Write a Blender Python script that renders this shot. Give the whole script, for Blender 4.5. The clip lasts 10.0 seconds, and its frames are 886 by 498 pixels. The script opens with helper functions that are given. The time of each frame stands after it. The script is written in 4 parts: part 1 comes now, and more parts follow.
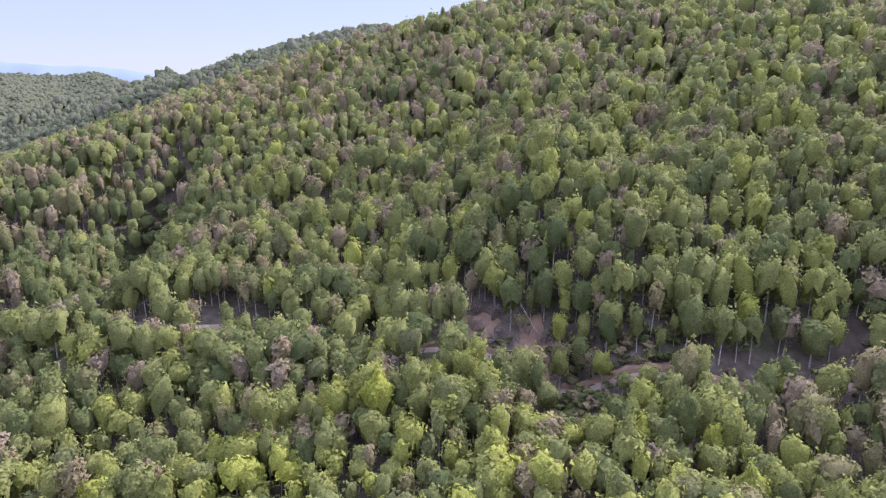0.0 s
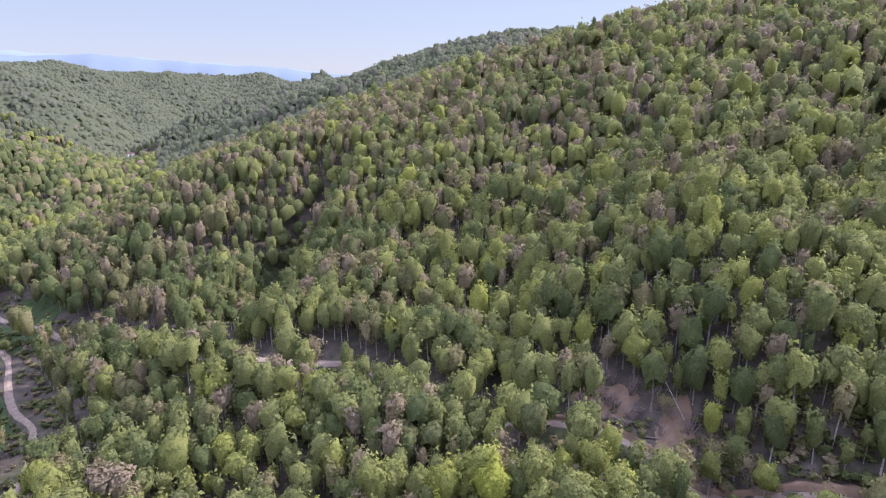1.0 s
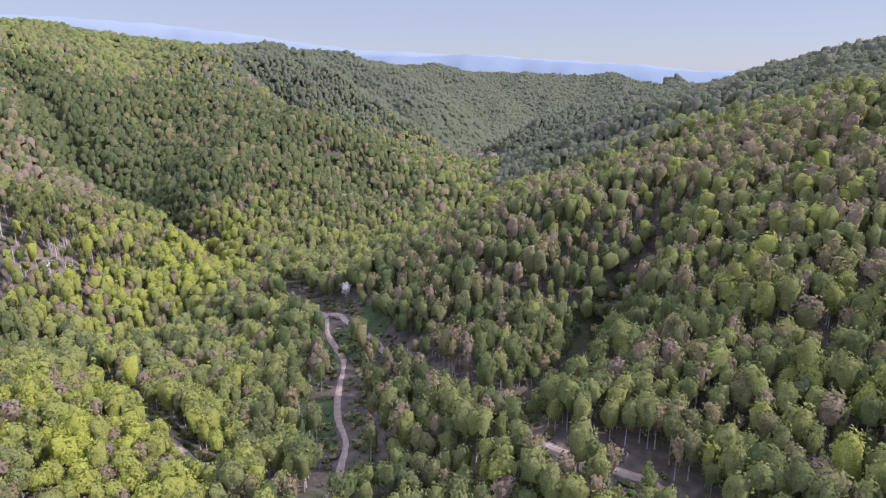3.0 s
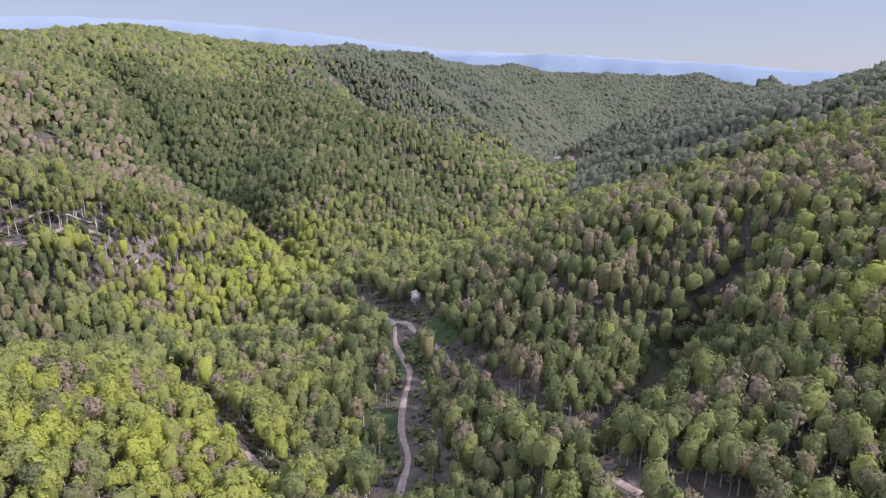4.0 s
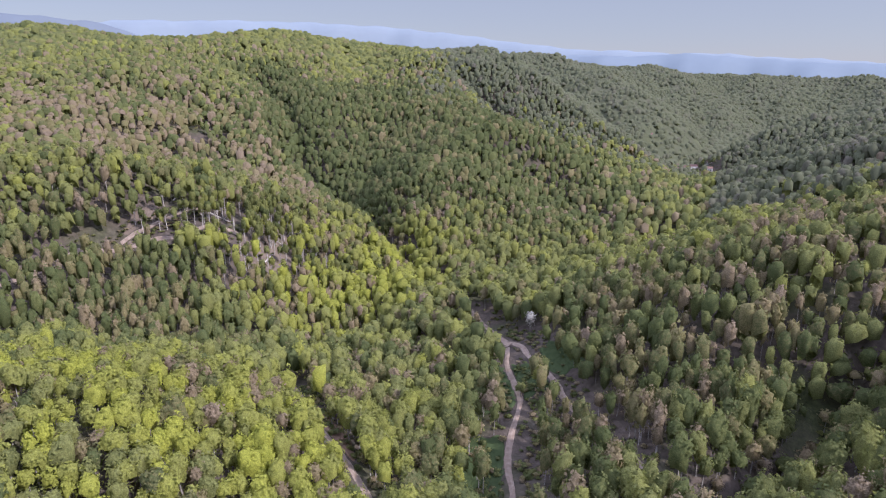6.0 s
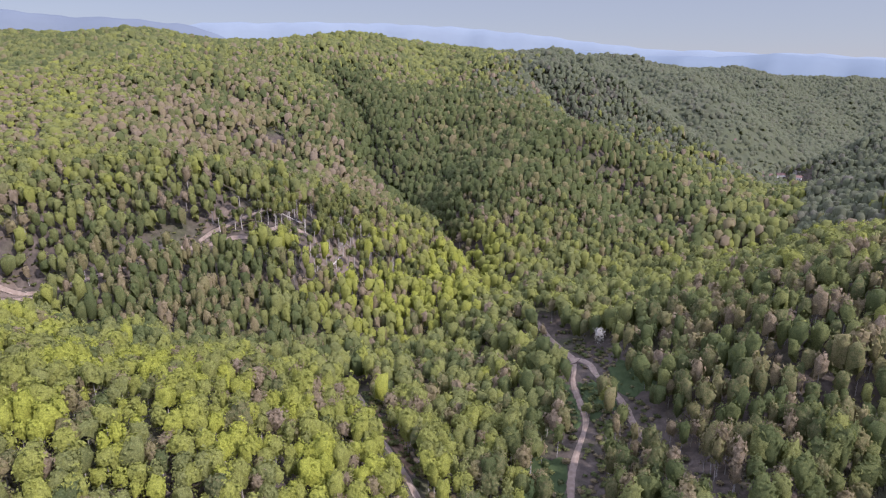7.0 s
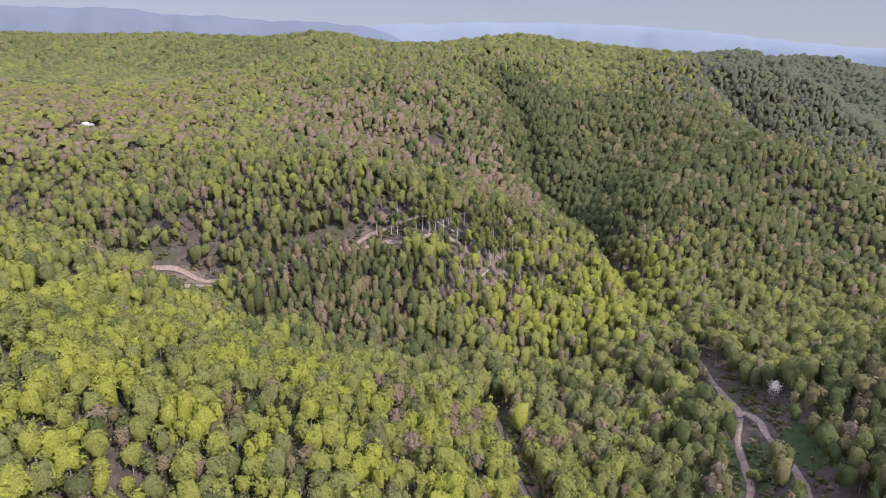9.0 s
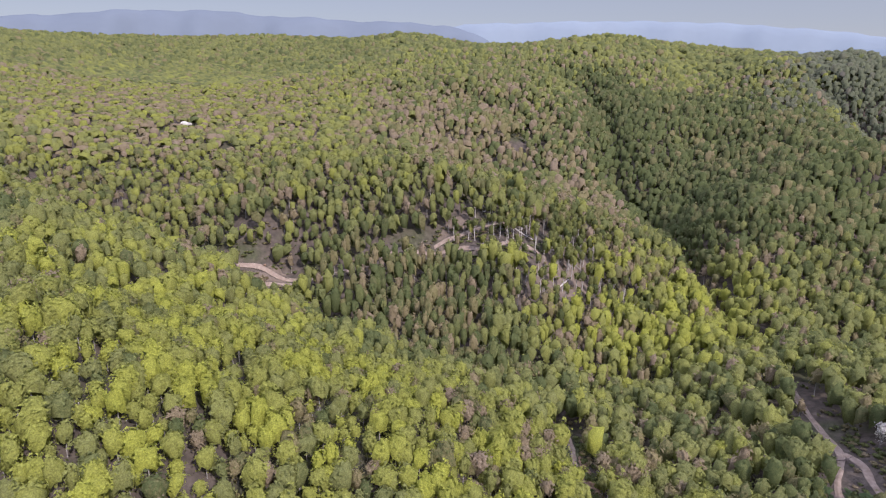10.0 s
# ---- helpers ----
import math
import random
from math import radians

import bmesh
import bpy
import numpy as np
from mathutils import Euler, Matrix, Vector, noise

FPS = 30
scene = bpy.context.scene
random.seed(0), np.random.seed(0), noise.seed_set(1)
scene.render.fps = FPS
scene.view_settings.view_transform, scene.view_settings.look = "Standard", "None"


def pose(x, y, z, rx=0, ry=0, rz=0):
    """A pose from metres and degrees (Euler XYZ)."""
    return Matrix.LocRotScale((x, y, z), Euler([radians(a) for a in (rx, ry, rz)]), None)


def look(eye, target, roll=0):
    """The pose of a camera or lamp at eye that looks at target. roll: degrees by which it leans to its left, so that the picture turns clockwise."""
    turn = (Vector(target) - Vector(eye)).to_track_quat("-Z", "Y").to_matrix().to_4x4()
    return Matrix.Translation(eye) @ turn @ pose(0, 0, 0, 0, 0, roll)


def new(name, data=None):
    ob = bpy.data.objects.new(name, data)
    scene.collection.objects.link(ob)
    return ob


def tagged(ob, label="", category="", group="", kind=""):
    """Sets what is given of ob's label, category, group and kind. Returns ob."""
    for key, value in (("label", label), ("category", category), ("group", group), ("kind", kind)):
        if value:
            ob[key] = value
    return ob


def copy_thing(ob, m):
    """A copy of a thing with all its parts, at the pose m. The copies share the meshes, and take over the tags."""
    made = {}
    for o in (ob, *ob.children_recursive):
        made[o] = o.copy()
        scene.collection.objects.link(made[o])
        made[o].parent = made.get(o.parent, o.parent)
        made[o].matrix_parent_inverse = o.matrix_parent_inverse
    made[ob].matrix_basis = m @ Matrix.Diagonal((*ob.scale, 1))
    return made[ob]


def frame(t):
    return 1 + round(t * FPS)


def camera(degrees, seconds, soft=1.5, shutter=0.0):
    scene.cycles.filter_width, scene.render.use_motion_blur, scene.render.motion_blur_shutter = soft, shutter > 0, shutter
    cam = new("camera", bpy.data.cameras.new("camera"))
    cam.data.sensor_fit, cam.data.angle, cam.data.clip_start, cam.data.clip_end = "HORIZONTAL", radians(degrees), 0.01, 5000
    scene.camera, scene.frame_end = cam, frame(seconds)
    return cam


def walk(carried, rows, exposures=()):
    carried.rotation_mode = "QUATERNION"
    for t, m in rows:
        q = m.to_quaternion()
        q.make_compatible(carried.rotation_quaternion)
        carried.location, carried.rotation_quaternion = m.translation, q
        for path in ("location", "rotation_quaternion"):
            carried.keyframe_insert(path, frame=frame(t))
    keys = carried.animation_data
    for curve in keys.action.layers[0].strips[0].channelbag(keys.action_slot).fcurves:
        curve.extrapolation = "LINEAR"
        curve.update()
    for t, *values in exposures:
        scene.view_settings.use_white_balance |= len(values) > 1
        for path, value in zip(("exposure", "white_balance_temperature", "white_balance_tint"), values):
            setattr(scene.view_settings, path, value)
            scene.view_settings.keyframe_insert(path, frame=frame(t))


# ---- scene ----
cam = camera(72.24, 10.0, soft=1.2)
# seconds, place (m), tilt, roll, heading (degrees)
PATH = [
    (0.0, -0.02, -0.00, 91.45, 74.454, -0.091, -25.823),
    (0.5, 4.02, 8.37, 96.82, 74.276, -0.085, -22.993),
    (1.0, 7.46, 17.45, 102.43, 74.147, 0.001, -12.796),
    (1.5, 9.54, 26.82, 108.06, 73.944, -0.018, -2.918),
    (2.0, 9.95, 35.29, 113.03, 73.796, -0.091, 5.965),
    (2.5, 9.30, 42.08, 116.87, 73.711, -0.110, 13.040),
    (3.0, 8.13, 47.37, 119.67, 73.639, -0.153, 18.352),
    (4.5, 5.09, 56.70, 124.89, 73.560, -0.160, 28.279),
    (5.0, 3.79, 59.39, 126.60, 73.507, -0.152, 31.204),
    (5.5, 2.41, 61.90, 128.20, 73.482, -0.130, 34.129),
    (7.0, -2.84, 68.68, 132.59, 73.496, -0.037, 43.744),
    (7.5, -5.02, 70.82, 134.18, 73.463, 0.009, 47.346),
    (8.0, -7.27, 72.80, 135.65, 73.438, 0.066, 50.985),
    (8.5, -9.56, 74.71, 137.20, 73.405, 0.123, 54.650),
    (9.0, -12.03, 76.46, 138.89, 73.371, 0.153, 58.567),
    (9.5, -14.59, 77.97, 140.45, 73.330, 0.217, 62.218),
    (10.0, -17.24, 79.53, 142.00, 73.283, 0.233, 66.159),
]
walk(cam, [(t, pose(x, y, z, tilt, 0, turn) @ pose(0, 0, 0, 0, 0, roll)) for t, x, y, z, tilt, roll, turn in PATH],
     [(0.0, 1.08, 5800, 24), (1.5, 0.83, 5800, 24), (3.0, 0.63, 5800, 23), (5.0, 0.50, 5850, 22), (8.0, 0.39, 6050, 22), (10.0, 0.33, 6150, 22)])

# ---- light ----
world = bpy.data.worlds.new("world")
scene.world = world
world.use_nodes = True
wn = world.node_tree.nodes
sky = wn.new("ShaderNodeTexSky")
sky.sky_type, sky.sun_disc = "NISHITA", False
SUN_ELEV, SUN_SIDE = radians(40), radians(78)      # height, and bearing clockwise from +Y
sky.sun_elevation, sky.sun_rotation = SUN_ELEV, SUN_SIDE
sky.altitude, sky.air_density, sky.dust_density, sky.ozone_density = 900, 1.0, 0.25, 1.0
wn["Background"].inputs["Strength"].default_value = 0.12
# a thin veil of high haze over the clear sky
veil = wn.new("ShaderNodeMix")
veil.data_type = "RGBA"
veil.inputs[0].default_value = 0.84
# brighter overhead than at the horizon, as under high cloud
over = wn.new("ShaderNodeTexCoord")
split = wn.new("ShaderNodeSeparateXYZ")
dome_light = wn.new("ShaderNodeValToRGB")
dome_light.color_ramp.elements[0].position, dome_light.color_ramp.elements[0].color = 0.16, (0.645, 0.70, 0.79, 1)
dome_light.color_ramp.elements[1].position, dome_light.color_ramp.elements[1].color = 0.8, (3.3, 3.5, 4.4, 1)
lift = wn.new("ShaderNodeVectorMath")
lift.operation = "SCALE"
lift.inputs["Scale"].default_value = 3.7
world.node_tree.links.new(over.outputs["Generated"], split.inputs[0])
world.node_tree.links.new(split.outputs["Z"], dome_light.inputs[0])
world.node_tree.links.new(dome_light.outputs[0], lift.inputs[0])
world.node_tree.links.new(lift.outputs[0], veil.inputs[7])
world.node_tree.links.new(sky.outputs[0], veil.inputs[6])
world.node_tree.links.new(veil.outputs[2], wn["Background"].inputs["Color"])
sun = new("sun", bpy.data.lights.new("sun", "SUN"))
sun.data.energy, sun.data.angle, sun.data.color = 4.2, radians(1.5), (1.0, 0.925, 0.86)
TO_SUN = Vector((math.sin(SUN_SIDE) * math.cos(SUN_ELEV), math.cos(SUN_SIDE) * math.cos(SUN_ELEV), math.sin(SUN_ELEV)))
sun.matrix_world = look(TO_SUN * 400, (0, 0, 0))


# ---- materials ----
class Mat:
    """A node material being put together."""

    def __init__(self, name, rough=0.8, spec=0.3):
        self.mat = bpy.data.materials.new(name)
        self.mat.use_nodes = True
        self.nt = self.mat.node_tree
        self.bsdf = self.nt.nodes["Principled BSDF"]
        self.bsdf.inputs["Roughness"].default_value = rough
        self.bsdf.inputs["Specular IOR Level"].default_value = spec
        self.pos = self.add("ShaderNodeNewGeometry").outputs["Position"]

    def add(self, kind, **values):
        n = self.nt.nodes.new(kind)
        for k, v in values.items():
            n.inputs[k.replace("_", " ")].default_value = v
        return n

    def link(self, a, b):
        self.nt.links.new(a, b)

    def noise(self, scale, detail=4.0, where=None):
        n = self.add("ShaderNodeTexNoise", Scale=scale, Detail=detail)
        self.link(where or self.pos, n.inputs["Vector"])
        return n.outputs["Fac"]

    def ramp(self, fac, stops):
        r = self.add("ShaderNodeValToRGB")
        els = r.color_ramp.elements
        while len(els) < len(stops):
            els.new(0.5)
        for e, (p, c) in zip(els, stops):
            e.position, e.color = p, (*c, 1)
        self.link(fac, r.inputs[0])
        return r.outputs[0]

    def mix(self, fac, a, b, mode="MIX"):
        m = self.nt.nodes.new("ShaderNodeMix")
        m.data_type, m.blend_type = "RGBA", mode
        for sock, v in ((m.inputs[0], fac), (m.inputs[6], a), (m.inputs[7], b)):
            if isinstance(v, (int, float)):
                sock.default_value = v
            elif isinstance(v, tuple):
                sock.default_value = (*v, 1)
            else:
                self.link(v, sock)
        return m.outputs[2]

    def math(self, op, a, b):
        m = self.nt.nodes.new("ShaderNodeMath")
        m.operation = op
        for sock, v in zip(m.inputs, (a, b)):
            if isinstance(v, (int, float)):
                sock.default_value = v
            else:
                self.link(v, sock)
        return m.outputs[0]

    def bump(self, height, strength=0.5, distance=0.1):
        b = self.add("ShaderNodeBump", Strength=strength, Distance=distance)
        self.link(height, b.inputs["Height"])
        self.link(b.outputs[0], self.bsdf.inputs["Normal"])

    def done(self, colour):
        if isinstance(colour, tuple):
            self.bsdf.inputs["Base Color"].default_value = (*colour, 1)
        else:
            self.link(colour, self.bsdf.inputs["Base Color"])
        return self.mat


# the dark stop at 0.38 serves dark trees and painted shade alike
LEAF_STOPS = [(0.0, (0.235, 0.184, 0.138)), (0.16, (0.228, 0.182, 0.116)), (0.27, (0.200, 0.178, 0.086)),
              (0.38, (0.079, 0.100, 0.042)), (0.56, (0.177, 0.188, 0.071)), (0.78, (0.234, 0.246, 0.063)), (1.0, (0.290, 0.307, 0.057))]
# leaf colours greyed to stand in for haze over the far woods
HAZE_STOPS = [(0.0, (0.158, 0.146, 0.120)), (0.30, (0.136, 0.140, 0.096)), (0.6, (0.128, 0.142, 0.088)), (1.0, (0.152, 0.164, 0.092))]


def foliage(name, stops, single=None):
    """Leaves: the tint of each tree picks its colour along the ramp, with a finer change from spray to spray."""
    m = Mat(name, 0.85, 0.06)
    if single:
        tint = m.math("ADD", m.math("MULTIPLY", m.add("ShaderNodeObjectInfo").outputs["Random"], single[1] - single[0]), single[0])
    else:
        a = m.add("ShaderNodeAttribute")
        a.attribute_name = "tint"
        tint = a.outputs["Fac"]
    spray = m.math("MULTIPLY", m.math("SUBTRACT", m.noise(1.0, 4), 0.5), 0.26)
    col = m.ramp(m.math("ADD", tint, spray), stops)
    # shadowed gaps between leaves painted in as fine mottling
    fine = m.ramp(m.noise(2.6, 5), [(0.30, (0.56, 0.56, 0.57)), (0.70, (1.44, 1.44, 1.38))])
    col = m.mix(1.0, col, fine, "MULTIPLY")
    m.done(col)
    thin = m.add("ShaderNodeBsdfTranslucent")
    m.link(m.mix(0.35, col, (0.28, 0.33, 0.09)), thin.inputs["Color"])
    both = m.add("ShaderNodeMixShader", Fac=0.38)
    m.link(m.bsdf.outputs[0], both.inputs[1])
    m.link(thin.outputs[0], both.inputs[2])
    m.link(both.outputs[0], m.nt.nodes["Material Output"].inputs["Surface"])
    return m.mat


leaf_mat = foliage("spring_leaves", LEAF_STOPS)
leaf_mat_single = foliage("spring_leaves_of_a_tree", LEAF_STOPS, (0.40, 0.72))
fresh_mat_single = foliage("fresh_leaves_of_a_tree", LEAF_STOPS, (0.62, 1.0))
bud_mat_single = foliage("brown_buds_of_a_tree", LEAF_STOPS, (0.10, 0.32))
leaf_mat_haze = foliage("haze_tinted_leaves", HAZE_STOPS)


def bark(name, a, b):
    m = Mat(name, 0.85, 0.2)
    return m.done(m.ramp(m.noise(1.7, 5), [(0.3, a), (0.7, b)]))


bark_mat = bark("grey_beech_bark", (0.16, 0.145, 0.13), (0.34, 0.32, 0.29))
dead_mat = bark("bleached_dead_wood", (0.30, 0.27, 0.24), (0.55, 0.52, 0.47))


def ground_material():
    m = Mat("forest_floor", 0.95, 0.1)
    litter = m.ramp(m.noise(0.35, 6), [(0.3, (0.055, 0.047, 0.039)), (0.55, (0.090, 0.074, 0.060)), (0.8, (0.135, 0.112, 0.092))])
    green = m.ramp(m.noise(0.8, 5), [(0.3, (0.030, 0.042, 0.016)), (0.7, (0.075, 0.092, 0.034))])
    col = m.mix(m.ramp(m.noise(0.035, 4), [(0.50, (0, 0, 0)), (0.70, (0.8, 0.8, 0.8))]), litter, green)
    m.bump(m.noise(1.2, 6), 0.6, 0.5)
    return m.done(col)


def road_material():
    m = Mat("dirt_road_clay", 0.92, 0.15)
    col = m.ramp(m.noise(0.5, 6), [(0.25, (0.180, 0.134, 0.102)), (0.55, (0.262, 0.206, 0.162)), (0.8, (0.360, 0.296, 0.238))])
    col = m.mix(m.ramp(m.noise(4.0, 4), [(0.4, (0, 0, 0)), (0.75, (0.5, 0.5, 0.5))]), col, (0.17, 0.13, 0.10))
    m.bump(m.noise(2.5, 5), 0.5, 0.15)
    return m.done(col)


ground_mat, road_mat = ground_material(), road_material()

# ---- the lie of the land, fitted to the camera's view: stream beds, roads, spurs and crests, x y z of the bare ground ----
STREAMS = [(-560, 700, 92), (-490, 585, 52), (-440, 500, 22), (-400, 450, 6), (-205, 420, -18), (-190, 500, -18), (-140, 600, -6), (-190, 780, -6), (-276, 1010, -6),
           (-250, 1300, -25), (-40, 1600, -35), (-420, 70, 24), (-345, 110, 12), (-310, 150, 3), (-60, 60, -6), (-80, 140, -6), (-45, 120, -6), (7, 168, 3), (-27, 182, 5),
           (50, 160, 9), (20, 70, 1), (75, 55, 4), (-160, 292, -8)]
TRACKS = [(-137, 296, 0), (-110, 265, 0), (-95, 240, -3), (-87, 219, -5), (-92, 190, -6), (-100, 268, 1), (-60, 238, 5), (-18, 201, 17), (11, 193, 14), (35, 172, 14),
          (62, 145, 16), (83, 117, 15), (100, 105, 15), (130, 80, 12), (-371, 134, 20), (-349, 150, 24), (-362, 222, 27), (-333, 269, 36), (-348, 286, 39)]
SPURS = [(-171, 53, 64), (-150, 62, 50), (-202, 79, 55), (-259, 100, 36), (-260, 40, 65), (-310, 101, 36), (-305, 121, 20), (-300, 84, 50), (-330, 50, 59), (-360, 13, 66),
         (-272, 142, 16), (-440, -10, 64), (-148, 89, 38), (-149, 111, 34), (-132, 151, 11), (-240, 157, 13), (-180, 200, 0), (-229, 208, -5), (-110, 60, 25), (-150, -60, 60),
         (0, -60, 8), (90, 0, 14)]
EAST = [(-179, 339, -8), (-132, 312, 2), (-52, 297, 25), (-66, 262, 10), (-75, 251, 2), (-7, 242, 18), (34, 192, 12), (54, 211, 24), (75, 194, 28), (84, 148, 22),
        (96, 117, 14), (108, 128, 33), (110, 172, 46), (108, 266, 59), (60, 274, 49), (-38, 332, 44), (12, 338, 51), (42, 387, 70), (111, 398, 93), (159, 274, 83),
        (207, 280, 101), (240, 346, 126), (306, 454, 134), (265, 529, 114), (420, 500, 130), (400, 150, 120), (300, 0, 60), (171, 416, 114)]
NORTH = [(-27, 543, 28), (-120, 480, 0), (41, 710, 76), (125, 724, 100), (250, 765, 139), (51, 1166, 76), (-145, 1021, 14), (500, 900, 130), (-80, 850, 18), (-120, 2037, 100),
         (300, 1500, 60)]
WEST = [(-361, 343, 24), (-344, 362, 6), (-425, 82, 38), (-470, 235, 64), (-540, 225, 72), (-515, 297, 58), (-677, 430, 112), (-627, 415, 84), (-750, 240, 94), (-649, 92, 86),
        (-518, 37, 56), (-1150, 502, 192), (-1094, 47, 118), (-1210, 252, 128), (-1250, -100, 168), (-831, 743, 176), (-735, 568, 116)]
FAR_WEST = [(-342, 498, 40), (-407, 551, 42), (-308, 593, 54), (-394, 669, 62), (-531, 566, 66), (-673, 802, 116), (-632, 835, 146), (-642, 990, 132), (-676, 1263, 142),
            (-502, 1663, 108), (-380, 760, 40), (-330, 1109, 52), (-1500, 900, 120)]
# breaks of slope, set to fit the camera's view: brows of the spurs and hollows between them
BROWS = [(165, 171, 62), (242, 208, 100), (148, 103, 34), (-242, 359, -3), (-334, 531, 45), (-340, 425, 15), (-285, 239, 3), (-379, 229, 51), (-386, 125, 47), (-576, 369, 77),
         (-471, 626, 71), (-531, 485, 58), (-443, 409, 21), (-369, 589, 58), (-277, 585, 10), (-222, 621, 3), (-506, 337, 35), (-22, 281, 17), (-275, 321, -14),
         (-237, 284, -22), (-250, 301, -20), (-193, 232, -13), (-201, 163, 22), (11, 456, 55),
         (-8, 388, 54), (-67, 411, 31), (-90, 500, 29), (-47, 511, 40), (-80, 774, 27), (-59, 791, 35), (-16, 797, 53), (23, 664, 74), (-200, 992, -12)]
CRESTS = [(-1450, 280, 196), (-1450, 50, 188), (-1750, 150, 170), (-1080, 550, 176), (-1042, 656, 168), (-973, 764, 176), (-1250, 760, 150), (-889, 1036, 165),
          (-933, 1309, 140), (-957, 1494, 122), (-940, 1785, 100), (-831, 1906, 100), (-685, 1965, 94), (-569, 2019, 95), (-439, 2100, 90), (-68, 2190, 50), (120, 2190, 60),
          (133, 1106, 78), (104, 1092, 80), (166, 1065, 96), (-1200, 1700, 70), (-700, 2350, 40)]


# gullies cut into the slopes: depth, width and line
NEAR_GULLIES = [(26, 12, [(14, 318), (-2, 290), (-6, 270), (-14, 246), (-24, 222)]),
                (32, 18, [(-720, 600), (-555, 522), (-489, 474), (-412, 458), (-335, 416), (-283, 388), (-235, 358)]),
                (7, 10, [(-350, 118), (-307, 156), (-278, 182), (-262, 217), (-240, 250), (-228, 300)]),
                (5, 7, [(93, 121), (98, 140), (112, 168)]),
                (12, 11, [(62, 180), (80, 212), (102, 238), (128, 258)]),
                (10, 13, [(150, 150), (190, 190), (214, 206), (240, 225)])]
WEST_GULLIES = [(10, 22, [(-235, 358), (-205, 420), (-190, 500), (-140, 600), (-190, 780), (-276, 1010), (-250, 1250)]),
                (7, 14, [(-640, 330), (-560, 320), (-480, 330), (-420, 380)]),
                (6, 14, [(-560, 120), (-480, 140), (-420, 120)]),
                (9, 22, [(-980, 330), (-860, 300), (-760, 180), (-640, 120)])]
FAR_GULLIES = [(34, 26, [(230, 440), (150, 468), (70, 490), (0, 505), (-70, 530), (-150, 560)]),
               (34, 24, [(110, 640), (20, 650), (-60, 680), (-150, 715)]),
               (40, 26, [(60, 900), (-60, 900), (-190, 920)]),
               (53, 30, [(-600, 870), (-480, 815), (-360, 755), (-230, 720)]),
               (46, 32, [(-580, 1100), (-450, 1050), (-320, 1000)]),
               (53, 38, [(-500, 1405), (-360, 1300), (-270, 1200)]),
               (59, 55, [(200, 1400), (0, 1340), (-130, 1260), (-230, 1150), (-262, 1060)])]
# narrow spurs that stand up instead
NARROW_SPURS = [(-34, 36, [(51, 1166), (-40, 1120), (-110, 1070), (-180, 1010), (-215, 985)]),
                (-7, 26, [(125, 724), (41, 706), (-30, 695), (-100, 720), (-150, 745)]),
                (-10, 22, [(60, 565), (-20, 592), (-90, 628)]),
                (-40, 40, [(-640, 985), (-520, 940), (-400, 900), (-300, 870)]),
                (-37, 40, [(-660, 1250), (-520, 1190), (-380, 1130)])]
# ribs down the northern wall of the valley, with hollows between them
FAR_RIBS = [(-26, 40, [(-640, 1465), (-520, 1410), (-400, 1345)]), (-28, 42, [(-560, 1690), (-430, 1590), (-300, 1480)]), (-28, 42, [(-380, 1880), (-280, 1750), (-170, 1630)]),
            (-24, 42, [(-110, 1990), (-75, 1880), (-50, 1740)]), (26, 40, [(-640, 1600), (-480, 1520), (-340, 1420)]), (26, 40, [(-480, 1790), (-360, 1690), (-230, 1560)])]
GULLIES = FAR_RIBS + NEAR_GULLIES + WEST_GULLIES + FAR_GULLIES + NARROW_SPURS


def to_line(x, y, pts):
    """Distance to a line of points."""
    best = np.full(np.shape(x), 1e9)
    for (ax, ay), (bx, by) in zip(pts[:-1], pts[1:]):
        dx, dy = bx - ax, by - ay
        u = np.clip(((x - ax) * dx + (y - ay) * dy) / (dx * dx + dy * dy), 0, 1)
        best = np.minimum(best, np.hypot(x - ax - u * dx, y - ay - u * dy))
    return best


def plate(d2):
    return np.where(d2 > 0, d2 * np.log(np.maximum(d2, 1e-12)), 0.0)


class Land:
    """A thin plate laid through the view-fitted points of the land."""

    def __init__(self):
        p = np.array(STREAMS + TRACKS + SPURS + EAST + NORTH + WEST + FAR_WEST + CRESTS + BROWS, float)
        self.c, n = p[:, :2] / 300, len(p)
        d2 = ((self.c[:, None] - self.c[None]) ** 2).sum(2)
        a = np.zeros((n + 3, n + 3))
        a[:n, :n] = plate(d2) + np.eye(n) * 0.0005
        a[:n, n], a[:n, n + 1:] = 1, self.c
        a[n:, :n] = a[:n, n:].T
        self.w = np.linalg.solve(a, np.concatenate([p[:, 2], np.zeros(3)]))

    def plain(self, x, y):
        q = np.stack([x, y], -1).reshape(-1, 2) / 300
        n, out = len(self.c), np.empty(len(q))
        for i in range(0, len(q), 20000):
            b = q[i:i + 20000]
            d2 = ((b[:, None] - self.c[None]) ** 2).sum(2)
            out[i:i + 20000] = plate(d2) @ self.w[:n] + self.w[n] + b @ self.w[n + 1:]
        return out.reshape(np.shape(x))

    def __call__(self, x, y):
        z = self.plain(x, y)
        for deep, wide, pts in GULLIES:
            z = z - deep * (np.exp(-to_line(x, y, pts) / wide) - 0.35 * np.exp(-to_line(x, y, pts) / (2.6 * wide)))
        r = np.hypot(x + 250, y - 500)
        f = np.clip((r - 1500) / 900, 0, 1)
        f = f * f * (3 - 2 * f)
        ripple = np.sin(x * 0.061 + 1.3 * np.sin(y * 0.037)) * np.sin(y * 0.053 + 1.7 * np.sin(x * 0.029)) * 2.2
        return (np.clip(z, -45, 230) + ripple) * (1 - f) + f * (-30 + 70 * np.clip((r - 2600) / 2000, 0, 1))


land = Land()


